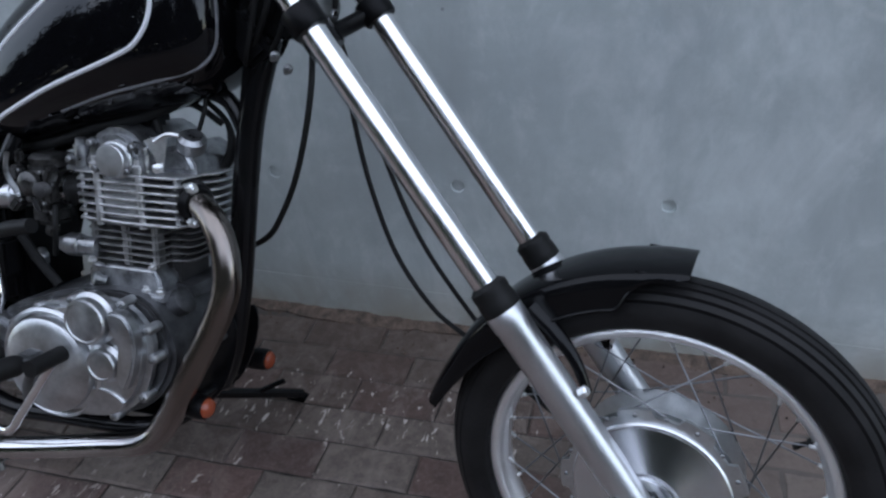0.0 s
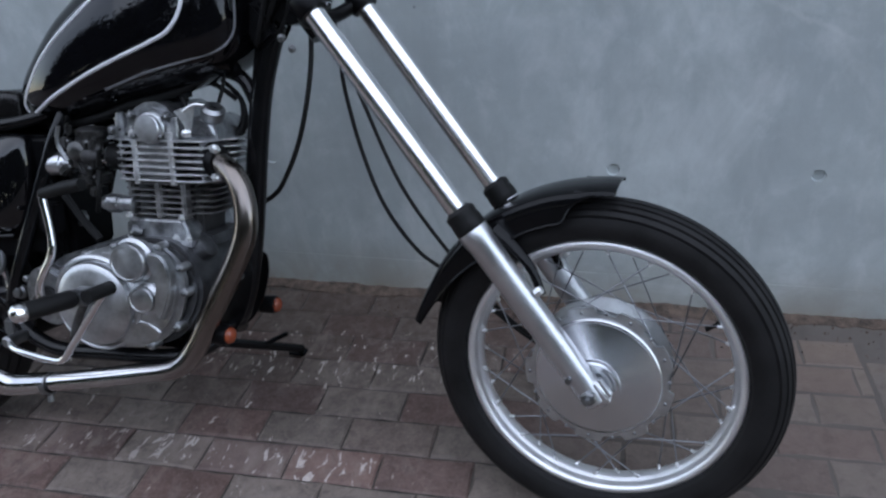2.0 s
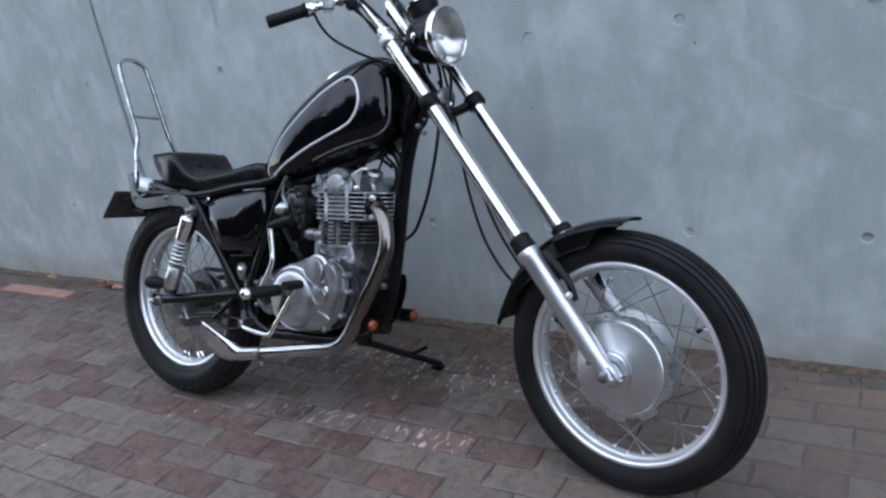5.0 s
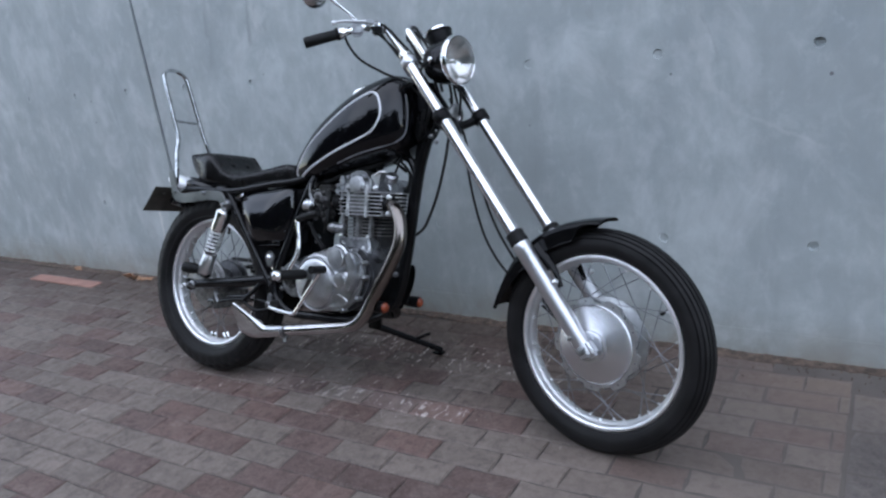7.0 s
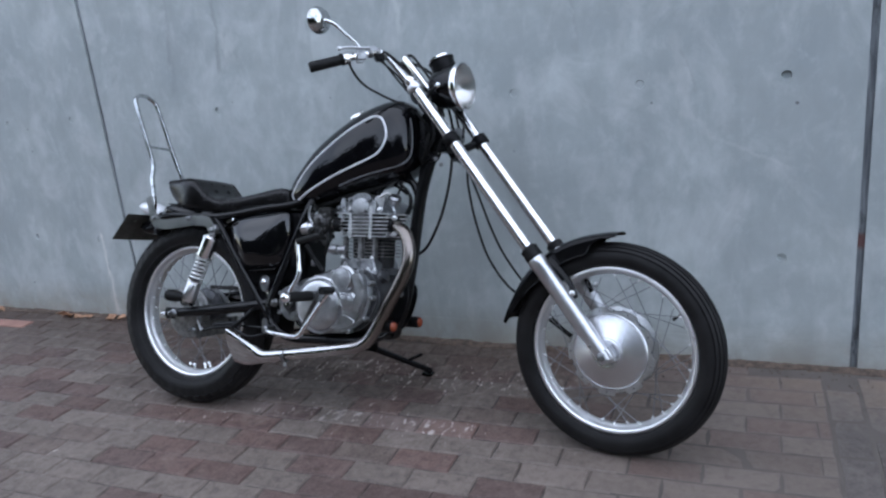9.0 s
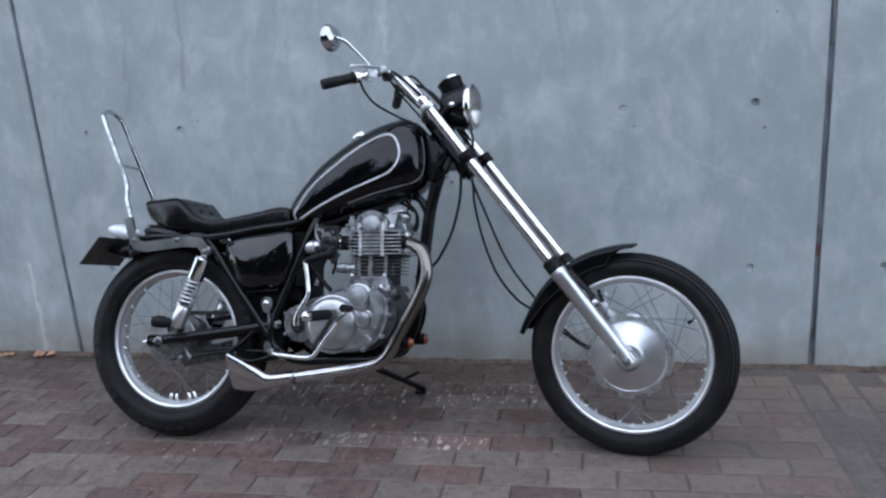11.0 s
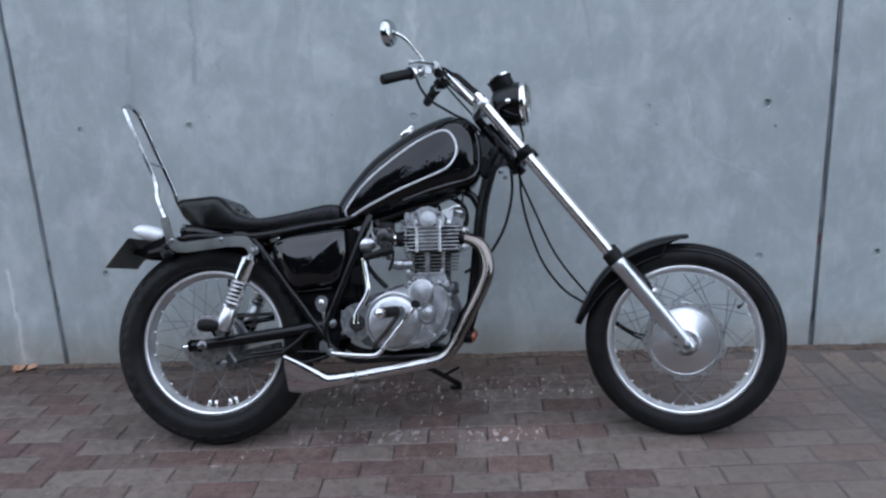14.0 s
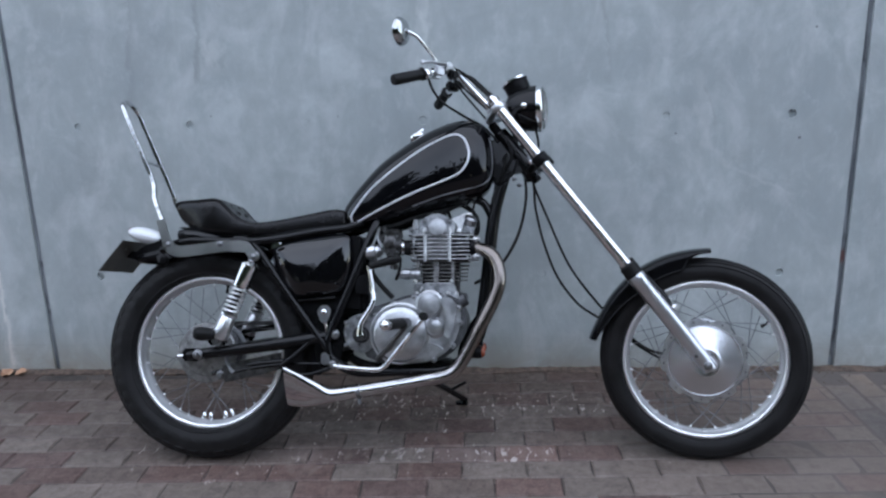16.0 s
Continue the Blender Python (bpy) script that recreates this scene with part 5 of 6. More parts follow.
for s in (-1, 1):
    mid_line = [(-0.486, 0.630), (-0.503, 0.655), (-0.522, 0.664), (-0.580, 0.664), (-0.660, 0.655), (-0.722, 0.650), (-0.752, 0.661), (-0.768, 0.690), (-0.778, 0.722), (-0.786, 0.750)]
    pts = curve([(x, 0, z) for x, z in mid_line], 4)
    left, right = [], []
    for i, p in enumerate(pts):
        d = (pts[min(i + 1, len(pts) - 1)] - pts[max(i - 1, 0)]).normalized()
        w = 0.0145 if i < 6 else (0.0172 if i < 27 else 0.0135)
        left.append((p.x - d.z * w, p.z + d.x * w))
        right.append((p.x + d.z * w, p.z - d.x * w))
    plate = part("side_bracket", slab(left + right[::-1], s * 0.136, s * 0.144, 0.003, segs=3), M_BRACKET, bike, "bent flat steel bracket")
    for x, z in ((-0.486, 0.632), (-0.592, 0.672), (-0.757, 0.672)):
        part("bracket_bolt", lathe([(0.009, 0), (0.009, 0.002), (0.0065, 0.003), (0.0065, 0.007), (0.003, 0.008)], (x, s * 0.144, z), (0, s, 0), 12), M_DULL, plate)

# tail: lamp, number plate holder
tail = part("tail_lamp", loft([oval(x, z, h, h, w, 2.2, 24) for x, z, h, w in stations([(-0.948, 0.722, 0.008, 0.026), (-0.944, 0.721, 0.014, 0.036), (-0.932, 0.718, 0.022, 0.042), (-0.910, 0.713, 0.027, 0.044), (-0.880, 0.706, 0.028, 0.042), (-0.850, 0.699, 0.022, 0.034), (-0.838, 0.696, 0.014, 0.024)], 4)]), M_WHITE, bike, "pale teardrop tail lamp housing", sharp=70)
part("tail_reflector", lathe([(0.014, 0), (0.014, 0.004), (0.010, 0.007), (0.004, 0.008)], (-0.950, 0, 0.723), (-1, 0, -0.05), 24), M_AMBER, tail)
part("tail_tray", tube([(-0.745, -0.086, 0.706), (-0.700, -0.094, 0.703), (-0.640, -0.094, 0.692), (-0.596, -0.086, 0.684)], [0.016, 0.019, 0.018, 0.012], 14, 4), M_PAINT, bike, "glossy black roll under the seat")
part("guard_tip", loft([oval(x, z, h, h, w, 3.0, 24) for x, z, h, w in stations([(-0.908, 0.640, 0.006, 0.050), (-0.890, 0.634, 0.018, 0.064), (-0.840, 0.640, 0.026, 0.070), (-0.790, 0.652, 0.026, 0.072)], 4)]), M_GUARD, bike, "black mudguard tip", sharp=60)
part("guard_bolt", lathe([(0.016, 0), (0.016, 0.004), (0.008, 0.006), (0.008, 0.012)], (-0.801, -0.075, 0.626), (0, -1, 0), 14), M_SATIN, bike)
part("tail_bracket", slab([(-0.840, 0.700), (-0.905, 0.668), (-0.935, 0.640), (-0.905, 0.618), (-0.845, 0.622), (-0.790, 0.645)], -0.034, 0.034, 0.005), M_SATIN, bike)
plate = part("number_plate", block((-0.962, 0, 0.640), (0.0025, 0.220, 0.126), 0.001, Matrix.Rotation(radians(39), 4, "Y")), M_PLATEBACK, bike, "slanted number plate seen from its dark back")
part("plate_stay", slab([(-0.870, 0.650), (-0.955, 0.662), (-0.965, 0.640), (-0.880, 0.620)], -0.012, 0.012, 0.002), M_SATIN, plate)
for y in (-0.055, 0.055):
    part("plate_bolt", lathe([(0.007, 0), (0.007, 0.006), (0.004, 0.008)], (-0.947, y, 0.668), (0.78, 0, -0.63), 6), M_DULL, plate)

# under the tank: ignition coil and wiring
coil_ = part("ignition_coil", block((0.055, -0.012, 0.785), (0.110, 0.050, 0.040), 0.008), M_SATIN, bike)
part("coil_lead", tube([(0.11, -0.01, 0.785), (0.15, 0.005, 0.80), (0.195, 0.02, 0.77)], 0.005, 8, 4), M_RUBBER, coil_)
part("ignition_coil", block((-0.050, 0.0, 0.742), (0.110, 0.062, 0.040), 0.008, Matrix.Rotation(radians(-14), 4, "Y"), segs=3), M_RUBBER, bike)
part("loom", tube([(-0.20, -0.040, 0.720), (-0.08, -0.055, 0.728), (0.02, -0.055, 0.760), (0.12, -0.04, 0.790), (0.23, -0.02, 0.850)], 0.009, 10, 5), M_RUBBER, bike)

# ---- engine ----
CASE = [(-0.170, 0.410), (-0.145, 0.462), (-0.070, 0.492), (0.005, 0.515), (0.115, 0.516), (0.160, 0.470), (0.172, 0.415), (0.140, 0.352), (0.078, 0.312), (-0.030, 0.303), (-0.135, 0.322)]
engine = part("crankcase", slab(rounded(CASE, 3), -0.112, 0.112, 0.008), M_CASE, bike, "dark grey engine case")
C_COVER = [(-0.122, 0.395), (-0.104, 0.452), (-0.052, 0.488), (0.012, 0.508), (0.100, 0.512), (0.146, 0.475), (0.152, 0.430), (0.128, 0.362), (0.070, 0.318), (-0.030, 0.308), (-0.094, 0.336)]
part("clutch_cover", slab(rounded(C_COVER, 4), -0.142, -0.108, 0.012, segs=4), M_COVER, engine, "worn polished right engine cover")
part("cover_gasket", slab(rounded([(x * 1.03 + 0.001, 0.41 + (z - 0.41) * 1.03) for x, z in C_COVER], 4), -0.1105, -0.1065, 0), M_SOOT_SHADE, engine)
part("clutch_dome", lathe([(0.0800, -0.004), (0.0800, 0.010), (0.0785, 0.0145), (0.0750, 0.0170), (0.066, 0.0195), (0.045, 0.0222), (0.02, 0.0238), (0.002, 0.024)], (-0.029, -0.140, 0.397), (0, -1, 0), 64), M_COVER, engine, "round polished clutch dome", sharp=22)
part("clutch_rib", hoop([(0.0840, -0.004), (0.0935, -0.004), (0.0930, 0.004), (0.0885, 0.0075), (0.0845, 0.004)], (-0.029, -0.140, 0.397), (0, -1, 0), 64), M_COVER, engine)
for x, z, r, h in ((0.060, 0.486, 0.036, 0.026), (0.077, 0.415, 0.026, 0.020)):
    part("inspection_cap", lathe([(r + 0.006, -0.006), (r + 0.006, 0.005), (r + 0.002, 0.008), (r, 0.010), (r, h - 0.003), (r - 0.0015, h), (r - 0.005, h + 0.0006), (r - 0.006, h - 0.0012), (0.60 * r, h), (0.3 * r, h + 0.001), (0.002, h + 0.0014)], (x, -0.140, z), (0, -1, 0), 48), M_COVER, engine, "round polished cap", sharp=22)
part("oil_filter_cover", slab(rounded([(0.098, 0.504), (0.126, 0.502), (0.142, 0.470), (0.136, 0.420), (0.116, 0.380), (0.104, 0.400), (0.110, 0.450), (0.098, 0.480)], 5), -0.160, -0.136, 0.009, segs=4), M_COVER, engine, "raised polished lobe of the cover")
part("cover_step", slab(rounded([(0.000, 0.352), (0.060, 0.372), (0.104, 0.352), (0.080, 0.328), (0.020, 0.322)], 5), -0.1465, -0.136, 0.004, segs=3), M_COVER, engine)
kick_boss = part("kick_cover", slab(rounded([(-0.205, 0.402), (-0.190, 0.440), (-0.152, 0.456), (-0.116, 0.440), (-0.102, 0.396), (-0.118, 0.352), (-0.150, 0.336), (-0.190, 0.356)], 5), -0.132, -0.098, 0.009, segs=4), M_CAST, engine, "rear engine cover")
part("kick_recess", lathe([(0.026, -0.002), (0.026, 0.003), (0.018, 0.003), (0.017, -0.001)], (-0.150, -0.132, 0.392), (0, -1, 0), 24), M_SOOT_SHADE, engine)
for x, z in ((-0.196, 0.428), (-0.160, 0.446), (-0.196, 0.362)):
    part("cover_screw", lathe([(0.0065, -0.004), (0.0065, 0.004), (0.0045, 0.006)], (x, -0.130, z), (0, -1, 0), 10), M_DULL, engine)
part("generator_cover", lathe([(0.100, 0), (0.100, 0.020), (0.092, 0.030), (0.05, 0.036), (0.002, 0.038)], (0.02, 0.110, 0.405), (0, 1, 0), 44), M_COVER, engine)
for x, z in ((-0.106, 0.450), (-0.052, 0.486), (0.012, 0.506), (0.104, 0.510), (0.147, 0.474), (0.153, 0.428), (0.130, 0.360), (0.072, 0.318), (-0.030, 0.310), (-0.094, 0.338)):
    part("screw_boss", lathe([(0.0085, 0), (0.0085, 0.026), (0.0070, 0.029)], (x, -0.108, z), (0, -1, 0), 14), M_COVER, engine)
    part("cover_screw", lathe([(0.0050, -0.004), (0.0050, 0.002), (0.0035, 0.003)], (x, -0.137, z), (0, -1, 0), 10), M_DULL, engine)
part("starter_boss", lathe([(0.022, 0), (0.022, 0.034), (0.016, 0.038)], (0.135, -0.06, 0.485), (0.85, 0, 0.5), 18), M_CASE, engine)
part("oil_pipe_union", lathe([(0.008, 0), (0.008, 0.010), (0.011, 0.010), (0.011, 0.018), (0.006, 0.020)], (0.036, -0.085, 0.525), (-0.5, -0.7, 0.4), 10), M_DULL, engine)
part("sump_guard", block((0.0, 0, 0.300), (0.24, 0.15, 0.02), 0.006), M_FRAME, engine)

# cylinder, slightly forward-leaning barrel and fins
barrel = part("cylinder", slab([(0.030, 0.505), (0.026, 0.625), (0.146, 0.625), (0.142, 0.505)], -0.050, 0.050, 0.012, segs=3), M_SOOT_SHADE, engine)
part("cylinder_base", slab([(0.002, 0.505), (0.004, 0.536), (0.012, 0.552), (0.128, 0.552), (0.136, 0.536), (0.140, 0.505)], -0.084, 0.080, 0.005, segs=3), M_CAST, barrel, "smooth cast foot of the cylinder")
part("base_flange", slab([(-0.002, 0.503), (-0.002, 0.514), (0.146, 0.514), (0.146, 0.503)], -0.092, 0.082, 0.003), M_COVER, barrel, "bright base flange")
for x in (0.016, 0.112, 0.138):
    part("flange_bolt", lathe([(0.0075, 0), (0.0075, 0.006), (0.0045, 0.007), (0.0045, 0.011)], (x, -0.084, 0.514), (0, 0, 1), 6), M_BRIGHT, barrel)
part("base_step", slab([(0.136, 0.500), (0.136, 0.522), (0.166, 0.518), (0.172, 0.500)], -0.050, 0.060, 0.004), M_CASE, barrel)
for x in (0.010, 0.122):
    part("base_nut", lathe([(0.007, 0), (0.007, 0.006), (0.004, 0.007), (0.004, 0.010)], (x, -0.078, 0.552), (0, 0, 1), 6), M_BRIGHT, barrel)
SWAP = Matrix(((1, 0, 0, 0), (0, 0, 1, 0), (0, 1, 0, 0), (0, 0, 0, 1)))
for k in range(1, 7):
    z = 0.548 + 0.0116 * k
    grow = 0.0016 * k
    edge = [(0.012 - grow, -0.072), (0.006 - grow, -0.060), (0.006 - grow, 0.060), (0.012, 0.074), (0.150, 0.074), (0.166 + grow, 0.050), (0.168 + grow, -0.030), (0.162 + grow, -0.044), (0.138, -0.050), (0.132, -0.074), (0.126, -0.079), (0.020, -0.079)]
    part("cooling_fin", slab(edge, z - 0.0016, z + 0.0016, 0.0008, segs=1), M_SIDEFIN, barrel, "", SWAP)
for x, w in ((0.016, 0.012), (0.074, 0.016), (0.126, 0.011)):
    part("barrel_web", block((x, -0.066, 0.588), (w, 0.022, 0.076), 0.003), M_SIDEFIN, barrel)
# head core coloured near black to stand for shade in the fin gaps
head = part("cylinder_head", slab([(0.010, 0.618), (0.006, 0.702), (0.176, 0.702), (0.172, 0.618)], -0.056, 0.066, 0.012, segs=3), M_SOOT_SHADE, engine)
for k in range(7):
    z = 0.6255 + 0.0122 * k
    far = 0.002 * abs(k - 3)
    edge = [(-0.010 + far, -0.074), (-0.016 + far, -0.060), (-0.016 + far, 0.070), (-0.006, 0.086), (0.176, 0.086), (0.204, 0.066), (0.207, -0.016), (0.192, -0.034), (0.186, -0.074), (0.178, -0.088), (0.090, -0.094), (0.004, -0.088)]
    part("head_fin", slab(edge, z - 0.0018, z + 0.0018, 0.0009, segs=1), M_FIN, head, "", SWAP)
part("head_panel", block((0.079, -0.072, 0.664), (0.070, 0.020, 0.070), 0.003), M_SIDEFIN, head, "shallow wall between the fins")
for x in (0.041, 0.117):
    part("head_post", lathe([(0.0058, 0), (0.0058, 0.086), (0.0095, 0.086), (0.0095, 0.096), (0.006, 0.098), (0.006, 0.106)], (x, -0.086, 0.618), (0, 0, 1), 12), M_FIN, head)
for x in (0.004, 0.172):
    part("head_web", block((x, -0.066, 0.662), (0.007, 0.024, 0.074), 0.002), M_FIN, head)
part("exhaust_port", lathe([(0.034, -0.02), (0.034, 0.014), (0.030, 0.020), (0.020, 0.021)], (0.172, -0.048, 0.660), (0.90, -0.42, 0), 24), M_SOOT_SHADE, head)
for dz in (-0.026, 0.026):
    part("port_stud", lathe([(0.0045, -0.01), (0.0045, 0.012), (0.0085, 0.012), (0.0085, 0.020), (0.004, 0.022), (0.004, 0.030)], (0.184, -0.068, 0.660 + dz), (0.88, -0.45, 0), 8), M_BRIGHT, head)
ROCKER = [(-0.010, 0.700), (-0.010, 0.718), (-0.002, 0.726), (0.018, 0.728), (0.026, 0.742), (0.040, 0.756), (0.060, 0.766), (0.082, 0.768), (0.102, 0.761), (0.117, 0.746), (0.126, 0.726), (0.130, 0.702)]
part("rocker_cover", slab(ROCKER, -0.084, 0.084, 0.010, segs=4), M_CAST, head, "domed cast rocker cover")
part("cover_joint", slab([(-0.013, 0.6985), (-0.013, 0.7055), (0.134, 0.7055), (0.134, 0.6985)], -0.089, 0.086, 0.002), M_CAST, head)
part("rocker_front", slab([(0.126, 0.700), (0.128, 0.724), (0.142, 0.740), (0.160, 0.744), (0.178, 0.736), (0.190, 0.716), (0.190, 0.700)], -0.056, 0.070, 0.009, segs=3), M_CAST, head)
part("camshaft_cap", lathe([(0.0290, -0.006), (0.0290, 0.006), (0.0275, 0.008), (0.0255, 0.009), (0.0250, 0.017), (0.0235, 0.0190), (0.010, 0.0200), (0.002, 0.0202)], (0.080, -0.084, 0.721), (0, -1, 0), 36), M_COVER, head, "round polished cam cap", sharp=22)
for x, z, up in ((0.012, 0.704, 0.030), (0.124, 0.704, 0.024)):
    part("stud_boss", lathe([(0.0105, 0), (0.0100, up), (0.0115, up), (0.0115, up + 0.004), (0.0080, up + 0.004), (0.0080, up + 0.013), (0.005, up + 0.015)], (x, -0.080, z), (0, 0, 1), 14), M_CAST, head)
for x, z in ((-0.002, 0.716), (0.040, 0.744), (0.112, 0.742), (0.045, 0.706), (0.100, 0.706)):
    part("rocker_bolt", lathe([(0.0085, -0.004), (0.0085, 0.003), (0.0058, 0.003), (0.0058, 0.009), (0.004, 0.011)], (x, -0.086, z), (0, -1, 0), 8), M_DULL, head)
part("decompressor_plate", slab([(0.124, 0.751), (0.138, 0.757), (0.166, 0.761), (0.161, 0.738), (0.154, 0.706), (0.147, 0.706), (0.142, 0.728)], -0.080, -0.077, 0.0008), M_BRIGHT, head, "bright triangular lever plate")
part("decompressor_arm", tube([(0.146, -0.084, 0.752), (0.168, -0.084, 0.764), (0.186, -0.080, 0.763)], 0.0032, 8, 3), M_BRIGHT, head)
part("lever_pivot", lathe([(0.007, 0), (0.007, 0.006), (0.004, 0.008)], (0.147, -0.080, 0.712), (0, -1, 0), 10), M_BRIGHT, head)
part("valve_cap", lathe([(0.020, -0.006), (0.022, 0.0), (0.022, 0.014), (0.016, 0.020), (0.002, 0.021)], (0.176, -0.036, 0.742), (0.35, -0.35, 0.87), 20), M_CAST, head)
part("spark_plug_cap", tube([(0.176, 0.02, 0.690), (0.20, 0.03, 0.72), (0.198, 0.03, 0.77), (0.16, 0.02, 0.81)], [0.010, 0.009, 0.005, 0.004], 10, 4), M_RUBBER, head)

# carburettor and intake
carb = part("carburettor", block((-0.064, -0.070, 0.668), (0.050, 0.070, 0.066), 0.010, segs=3), M_CARB, bike, "dirty cast carburettor")
part("carb_top", lathe([(0.028, 0), (0.030, 0.004), (0.030, 0.012), (0.024, 0.018), (0.010, 0.020)], (-0.062, -0.068, 0.700), (0, 0, 1), 24), M_CARB, carb)
part("float_bowl", block((-0.064, -0.068, 0.622), (0.046, 0.058, 0.034), 0.010, segs=3), M_CARB, carb)
part("carb_side_cover", lathe([(0.019, 0), (0.019, 0.010), (0.014, 0.014), (0.004, 0.015)], (-0.066, -0.103, 0.676), (0, -1, 0), 20), M_CARB, carb)
for x, z in ((-0.085, 0.695), (-0.045, 0.694), (-0.086, 0.648), (-0.044, 0.646)):
    part("carb_screw", lathe([(0.003, 0), (0.003, 0.004), (0.002, 0.005)], (x, -0.105, z), (0, -1, 0), 8), M_DULL, carb)
for q, (x, y, z, sx, sy, sz) in enumerate(((-0.098, -0.098, 0.690, 0.020, 0.018, 0.022), (-0.036, -0.096, 0.690, 0.014, 0.020, 0.028), (-0.100, -0.100, 0.640, 0.016, 0.022, 0.026), (-0.060, -0.106, 0.644, 0.030, 0.012, 0.010), (-0.084, -0.104, 0.716, 0.022, 0.014, 0.012), (-0.050, -0.090, 0.600, 0.018, 0.020, 0.016), (-0.088, -0.092, 0.606, 0.014, 0.018, 0.014))):
    part("carb_fitting", block((x, y, z), (sx, sy, sz), 0.004, Matrix.Rotation(radians(23 * q), 4, "Y")), M_CARB if q % 3 else M_SOOT_SHADE, carb)
part("choke_lever", tube([(-0.090, -0.108, 0.660), (-0.104, -0.112, 0.690), (-0.098, -0.112, 0.722)], [0.006, 0.004, 0.004], 8, 3, flat=0.5), M_DULL, carb)
part("throttle_spring", lathe([(0.010, 0), (0.012, 0.003), (0.010, 0.006), (0.012, 0.009), (0.010, 0.012), (0.012, 0.015), (0.008, 0.018)], (-0.044, -0.100, 0.668), (0, -1, 0), 16), M_SOOT_SHADE, carb)
part("drain_screw", lathe([(0.006, 0), (0.006, 0.010), (0.003, 0.012)], (-0.064, -0.070, 0.606), (0, 0, -1), 8), M_BRIGHT, carb)
part("intake_rubber", tube([(-0.042, -0.062, 0.664), (-0.018, -0.058, 0.662), (0.008, -0.052, 0.660)], [0.021, 0.024, 0.026], 18, 4), M_RUBBER, carb)
part("intake_clip", hoop([(0.0225, -0.004), (0.0265, -0.004), (0.0265, 0.004), (0.0225, 0.004)], (-0.032, -0.060, 0.663), (1, 0.08, 0), 24), M_CHROME, carb)
part("air_trumpet", lathe([(0.017, 0), (0.019, 0.003), (0.019, 0.020), (0.0215, 0.022), (0.0220, 0.026), (0.0220, 0.052), (0.0200, 0.054), (0.0160, 0.050)], (-0.094, -0.084, 0.652), (-1, 0, -0.10), 28), M_ALU, carb, "dull air trumpet")
part("oil_tank_hose", tube([(-0.132, -0.080, 0.590), (-0.100, -0.08, 0.546), (-0.060, -0.08, 0.504)], 0.0080, 8, 4), M_RUBBER, carb)
part("fuel_hose", tube([(-0.04, -0.09, 0.640), (-0.035, -0.10, 0.60), (-0.05, -0.09, 0.56)], 0.0045, 8, 4), M_RUBBER, carb)
part("tensioner", lathe([(0.012, 0), (0.015, 0.002), (0.015, 0.030), (0.018, 0.032), (0.018, 0.052), (0.0135, 0.053), (0.0135, 0.062), (0.010, 0.065), (0.010, 0.074), (0.004, 0.076)], (0.026, -0.078, 0.577), (-1, -0.1, 0.02), 12), M_CAST, engine, "bright cam chain tensioner")
rec = part("regulator", block((-0.155, -0.092, 0.545), (0.040, 0.030, 0.060), 0.004), M_SATIN, bike)
part("terminal", lathe([(0.010, -0.010), (0.010, 0.006), (0.0075, 0.009), (0.0075, 0.016), (0.003, 0.018)], (-0.128, -0.040, 0.532), (0.25, -0.3, 0.92), 14), M_ALU, rec, "pale terminal cap")
lock = part("switch_plate", slab(rounded([(-0.288, 0.462), (-0.280, 0.478), (-0.266, 0.483), (-0.252, 0.476), (-0.247, 0.460), (-0.256, 0.436), (-0.268, 0.428), (-0.280, 0.438)], 4), -0.126, -0.120, 0.002), M_DULL, bike, "dull teardrop plate")
part("plate_bolt", lathe([(0.0095, 0), (0.0095, 0.006), (0.006, 0.009), (0.002, 0.010)], (-0.267, -0.126, 0.462), (0, -1, 0), 6), M_CHROME, lock)
part("lock_stem", tube([(-0.268, -0.115, 0.445), (-0.262, -0.112, 0.420), (-0.258, -0.112, 0.340)], [0.012, 0.006, 0.0035], 8, 3), M_CHROME, lock)
part("stop_switch", block((-0.262, -0.112, 0.318), (0.030, 0.024, 0.036), 0.005), M_DULL, lock)

# kick starter
kick = part("kick_starter", tube([(-0.150, -0.146, 0.392), (-0.146, -0.150, 0.428), (-0.112, -0.150, 0.488), (-0.113, -0.146, 0.530), (-0.126, -0.142, 0.600)], [0.012, 0.0085, 0.0075, 0.007, 0.008], 12, 6), M_CHROME, bike, "chrome kick starter")
part("kick_boss", lathe([(0.0165, -0.024), (0.0165, 0.006), (0.0150, 0.008), (0.0110, 0.008), (0.0100, 0.004), (0.003, 0.004)], (-0.150, -0.146, 0.392), (0, -1, 0), 20), M_CARB, kick)
part("kick_rubber", tube([(-0.122, -0.145, 0.600), (-0.07, -0.150, 0.614), (-0.025, -0.154, 0.624)], [0.010, 0.0125, 0.0115], 14, 3), M_RUBBER, kick, "black kick pedal rubber")

